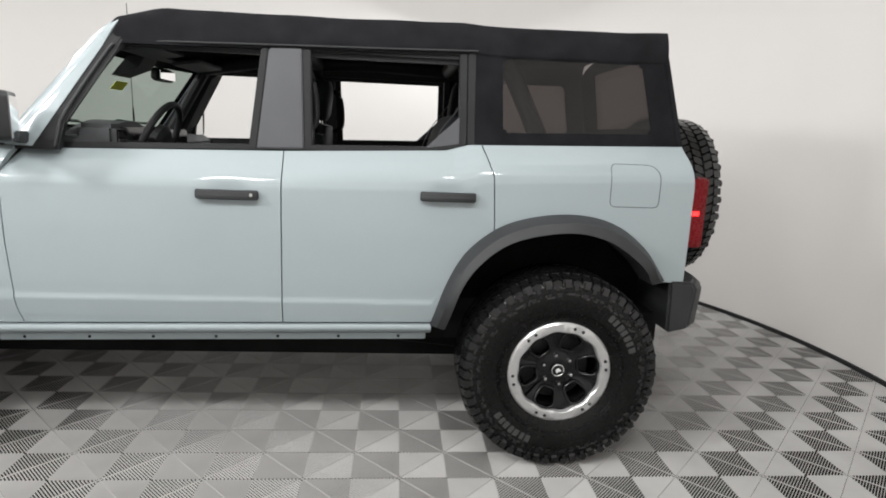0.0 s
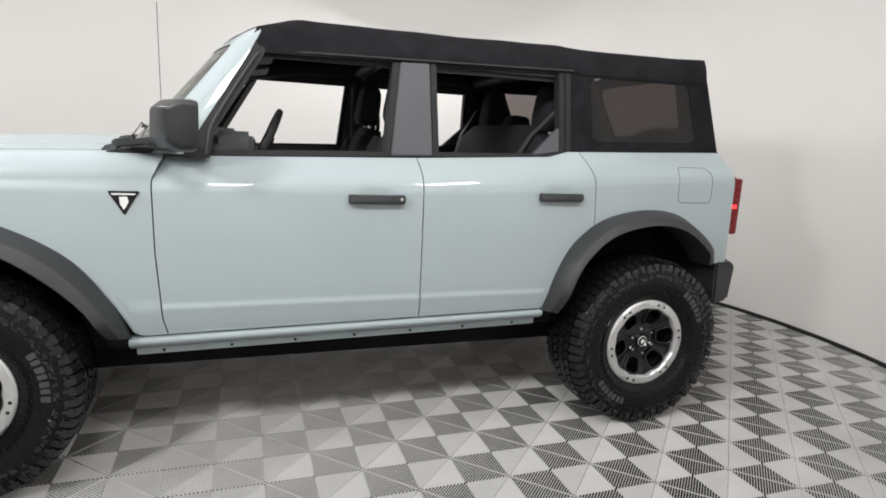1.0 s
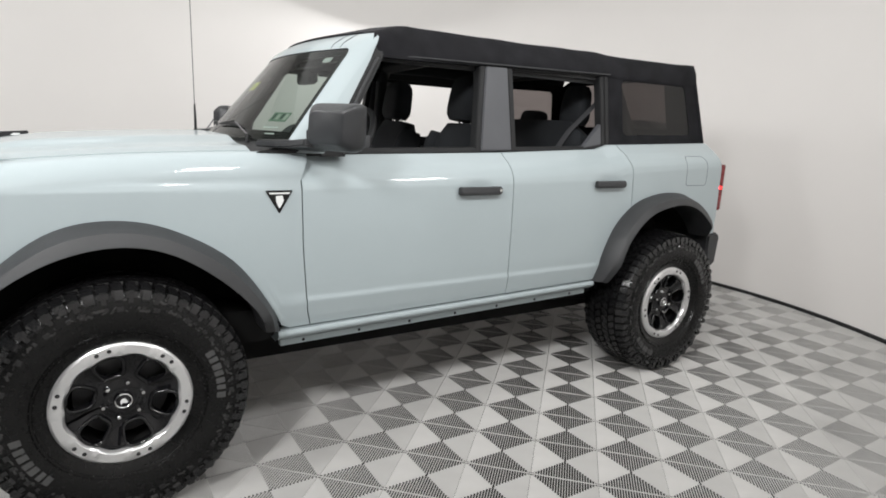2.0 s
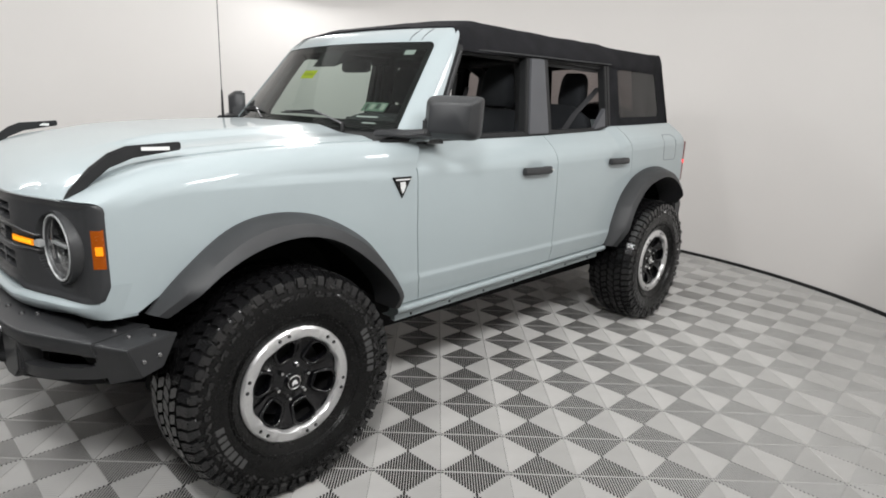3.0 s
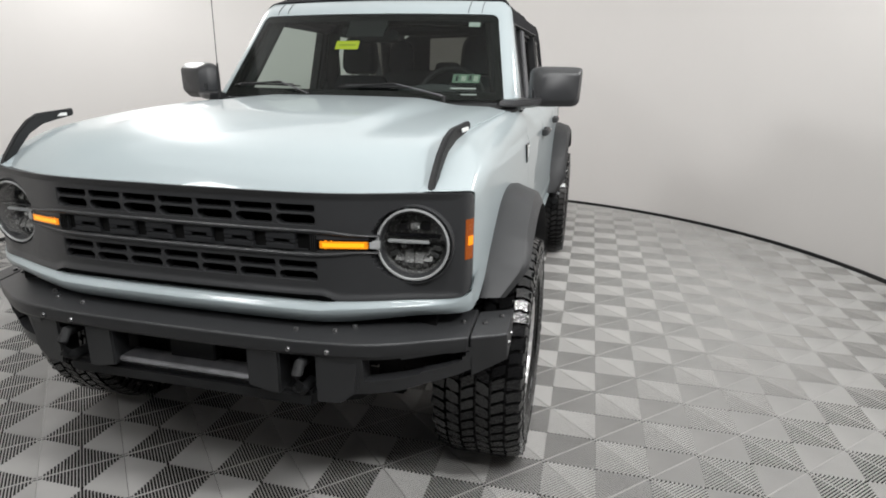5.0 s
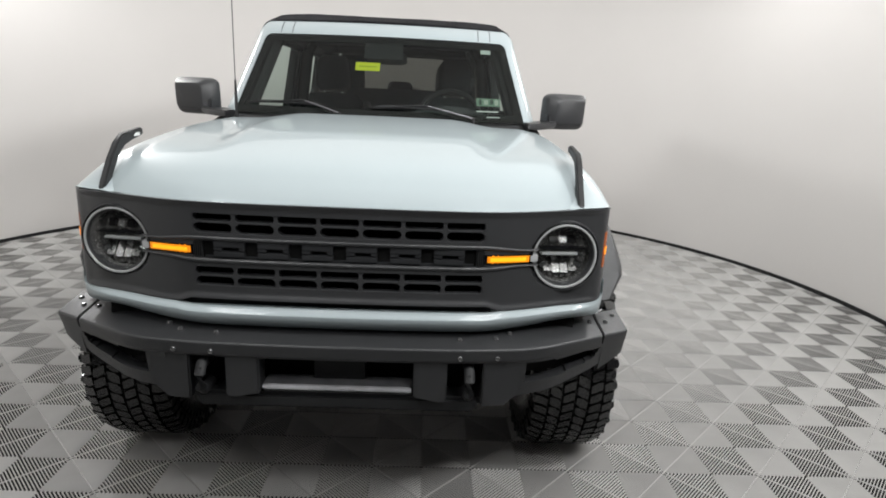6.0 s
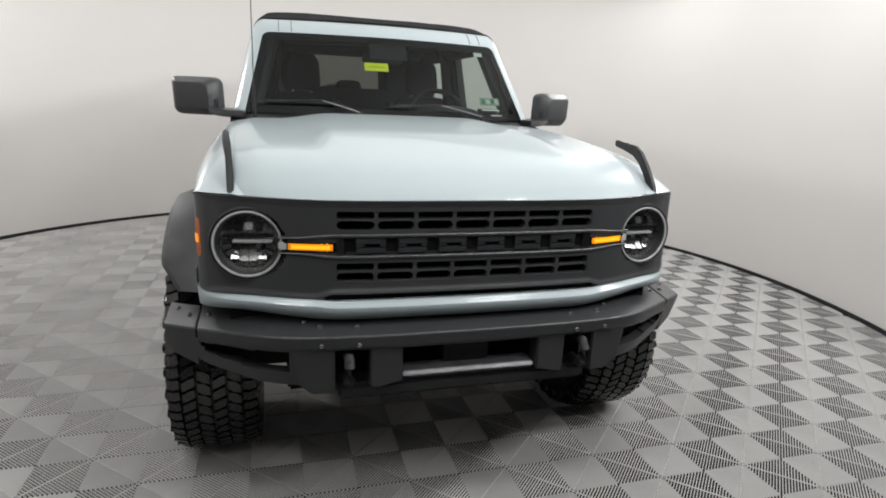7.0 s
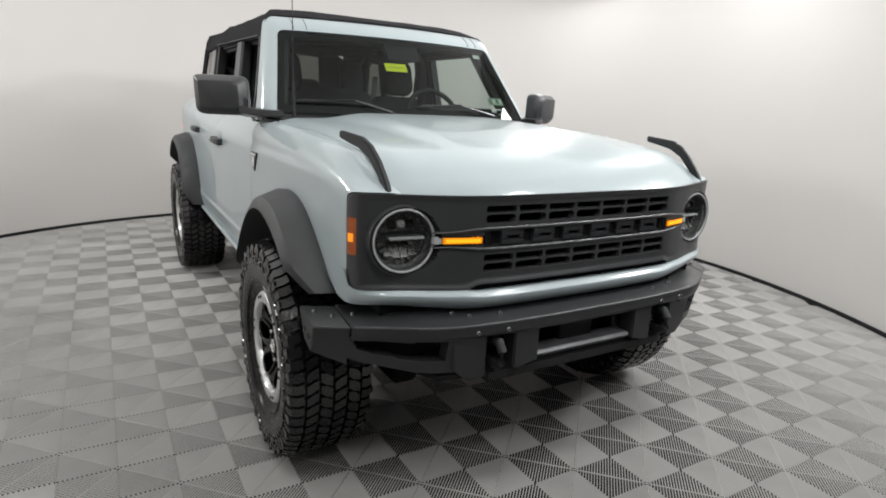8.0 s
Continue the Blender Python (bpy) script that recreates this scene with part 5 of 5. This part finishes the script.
def wheel(name, m, label, spin=0.0):
    """One wheel, its outer face towards local +y."""
    w = new(name)
    w.parent = car
    w.matrix_local = m
    tagged(w, label)
    M = wheel_meshes
    part("tyre", M["tyre"], None, w, "black all-terrain tyre with a chunky tread")
    part("tread", M["tread"], None, w)
    tagged(part("sidewall_lettering", M["letters"], None, w), kind="stuff")
    tagged(part("sidewall_lettering", M["letters2"], None, w), kind="stuff")
    part("sidewall_rib", M["rib"], None, w)
    tagged(part("sidewall_relief", M["nubs"], None, w), kind="stuff")
    part("rim", M["barrel"], None, w)
    part("spoke_disc", M["face"], None, w, "gloss black six-spoke disc")
    part("brake_disc", M["brake"], None, w)
    part("bead_ring", M["bead"], None, w, "bright machined bead ring")
    part("hub_cap", M["cap"], None, w)
    part("cap_ring", M["ring"], None, w)
    part("cap_emblem", M["emblem"], None, w)
    for k in range(6):
        a = radians(60 * k)
        part("window_lip", M["lip"], None, w).rotation_euler = (0, -radians(60 * k + 30), 0)
        part("lug_nut", M["nut"], None, w).location = (0.066 * math.cos(a), 0.083, 0.066 * math.sin(a))
        for d in (-5.5, 5.5):
            a2 = radians(60 * k + 30 + d)
            part("ring_bolt", M["bolt"], None, w).location = (0.204 * math.cos(a2), 0.1345, 0.204 * math.sin(a2))
    return w


HUB_Y = 0.84
wheel("front_wheel", pose(1.4745, HUB_Y, 0.430, 0, 15, 0), "wheel with a black rim and bright bead ring")
wheel("rear_wheel", pose(-1.4745, HUB_Y, 0.430, 0, 40, 0), "wheel with a black rim and bright bead ring")
wheel("front_wheel", pose(1.4745, -HUB_Y, 0.430, 0, 22, 180), "wheel with a black rim and bright bead ring")
wheel("rear_wheel", pose(-1.4745, -HUB_Y, 0.430, 0, 50, 180), "wheel with a black rim and bright bead ring")
wheel("spare_wheel", pose(-2.262, 0.0, 1.118, 0, 0, 90), "full-size spare wheel on the tailgate")

# ---- floor ----
CELL, OY = 0.2, 0.07
A = CELL * math.sqrt(2)


def tile_geo():
    """One ribbed tile, its ribs running square to each edge."""
    g = Geo()
    n = 26
    pitch = A / n
    for q in range(4):
        c, s = math.cos(q * math.pi / 2), math.sin(q * math.pi / 2)
        turn = lambda u, v, z: (c * u - s * v, s * u + c * v, z)
        for k in range(n):
            v0 = -A / 2 + (k + 0.5) * pitch
            w = pitch * 0.13
            u0, u1 = abs(v0) + 0.001, A / 2 - 0.0018
            if u1 - u0 < 0.006:
                continue
            prof = [(-w * 1.05, -0.0072), (-w, -0.0012), (-w * 0.55, 0.0), (w * 0.55, 0.0), (w, -0.0012), (w * 1.05, -0.0072)]
            p = [turn(u, v0 + dv, z) for u in (u0, u1) for dv, z in prof]
            g.add(p, [(i, i + 1, i + 7, i + 6) for i in range(5)] + [(0, 1, 2, 3, 4, 5), (6, 7, 8, 9, 10, 11)])
        e0, e1 = A / 2 - 0.0018, A / 2 - 0.0008
        p = [turn(u, v, z) for u, v, z in ((e0, -e0, -0.0015), (e1, -e1, -0.0015), (e1, e1, -0.0015), (e0, e0, -0.0015), (e1, -e1, -0.005), (e1, e1, -0.005), (e0, -e0, -0.005), (e0, e0, -0.005))]
        g.add(p, [(0, 1, 2, 3), (1, 4, 5, 2), (0, 3, 7, 6)])
    return g


ground = tagged(part("floor", disc(HALL_R + 0.2, -0.0072, -0.06), UNDER, None), "floor of interlocking ribbed grey plastic tiles", "floor", kind="structure")
tg = tile_geo()
tile_me = finish("floor_tile", tg, TILE, smooth=50)
spots = []
for i in range(-25, 26):
    for j in range(-25, 26):
        if (i + j) % 2 == 0:
            x, y = i * CELL, j * CELL + OY
            if math.hypot(x - CX, y - CY) < WALL_R + 0.14:
                spots.append((x, y))
spots.sort(key=lambda p: math.hypot(p[0] - 1.2, p[1] - 0.9))
turn45 = Matrix.Rotation(radians(45), 4, "Z")
for x, y in spots[:300]:
    t = part("floor_tile", tile_me, None, ground)
    t.matrix_local = Matrix.Translation((x, y, 0)) @ turn45
tv, tf = np.array(tg.v), tg.f
c45 = math.sqrt(0.5)
rot = np.array([[c45, -c45, 0], [c45, c45, 0], [0, 0, 1]])
tv = tv @ rot.T
rest = spots[300:]
allv, allf = [], []
for k, (x, y) in enumerate(rest):
    allv += (tv + np.array([x, y, 0])).tolist()
    allf += [tuple(i + k * len(tv) for i in f) for f in tf]
me = bpy.data.meshes.new("more_floor_tiles")
me.from_pydata(allv, [], allf)
me.materials.append(TILE)
far = new("more_floor_tiles", me)
far.parent = ground
tagged(far, kind="stuff")
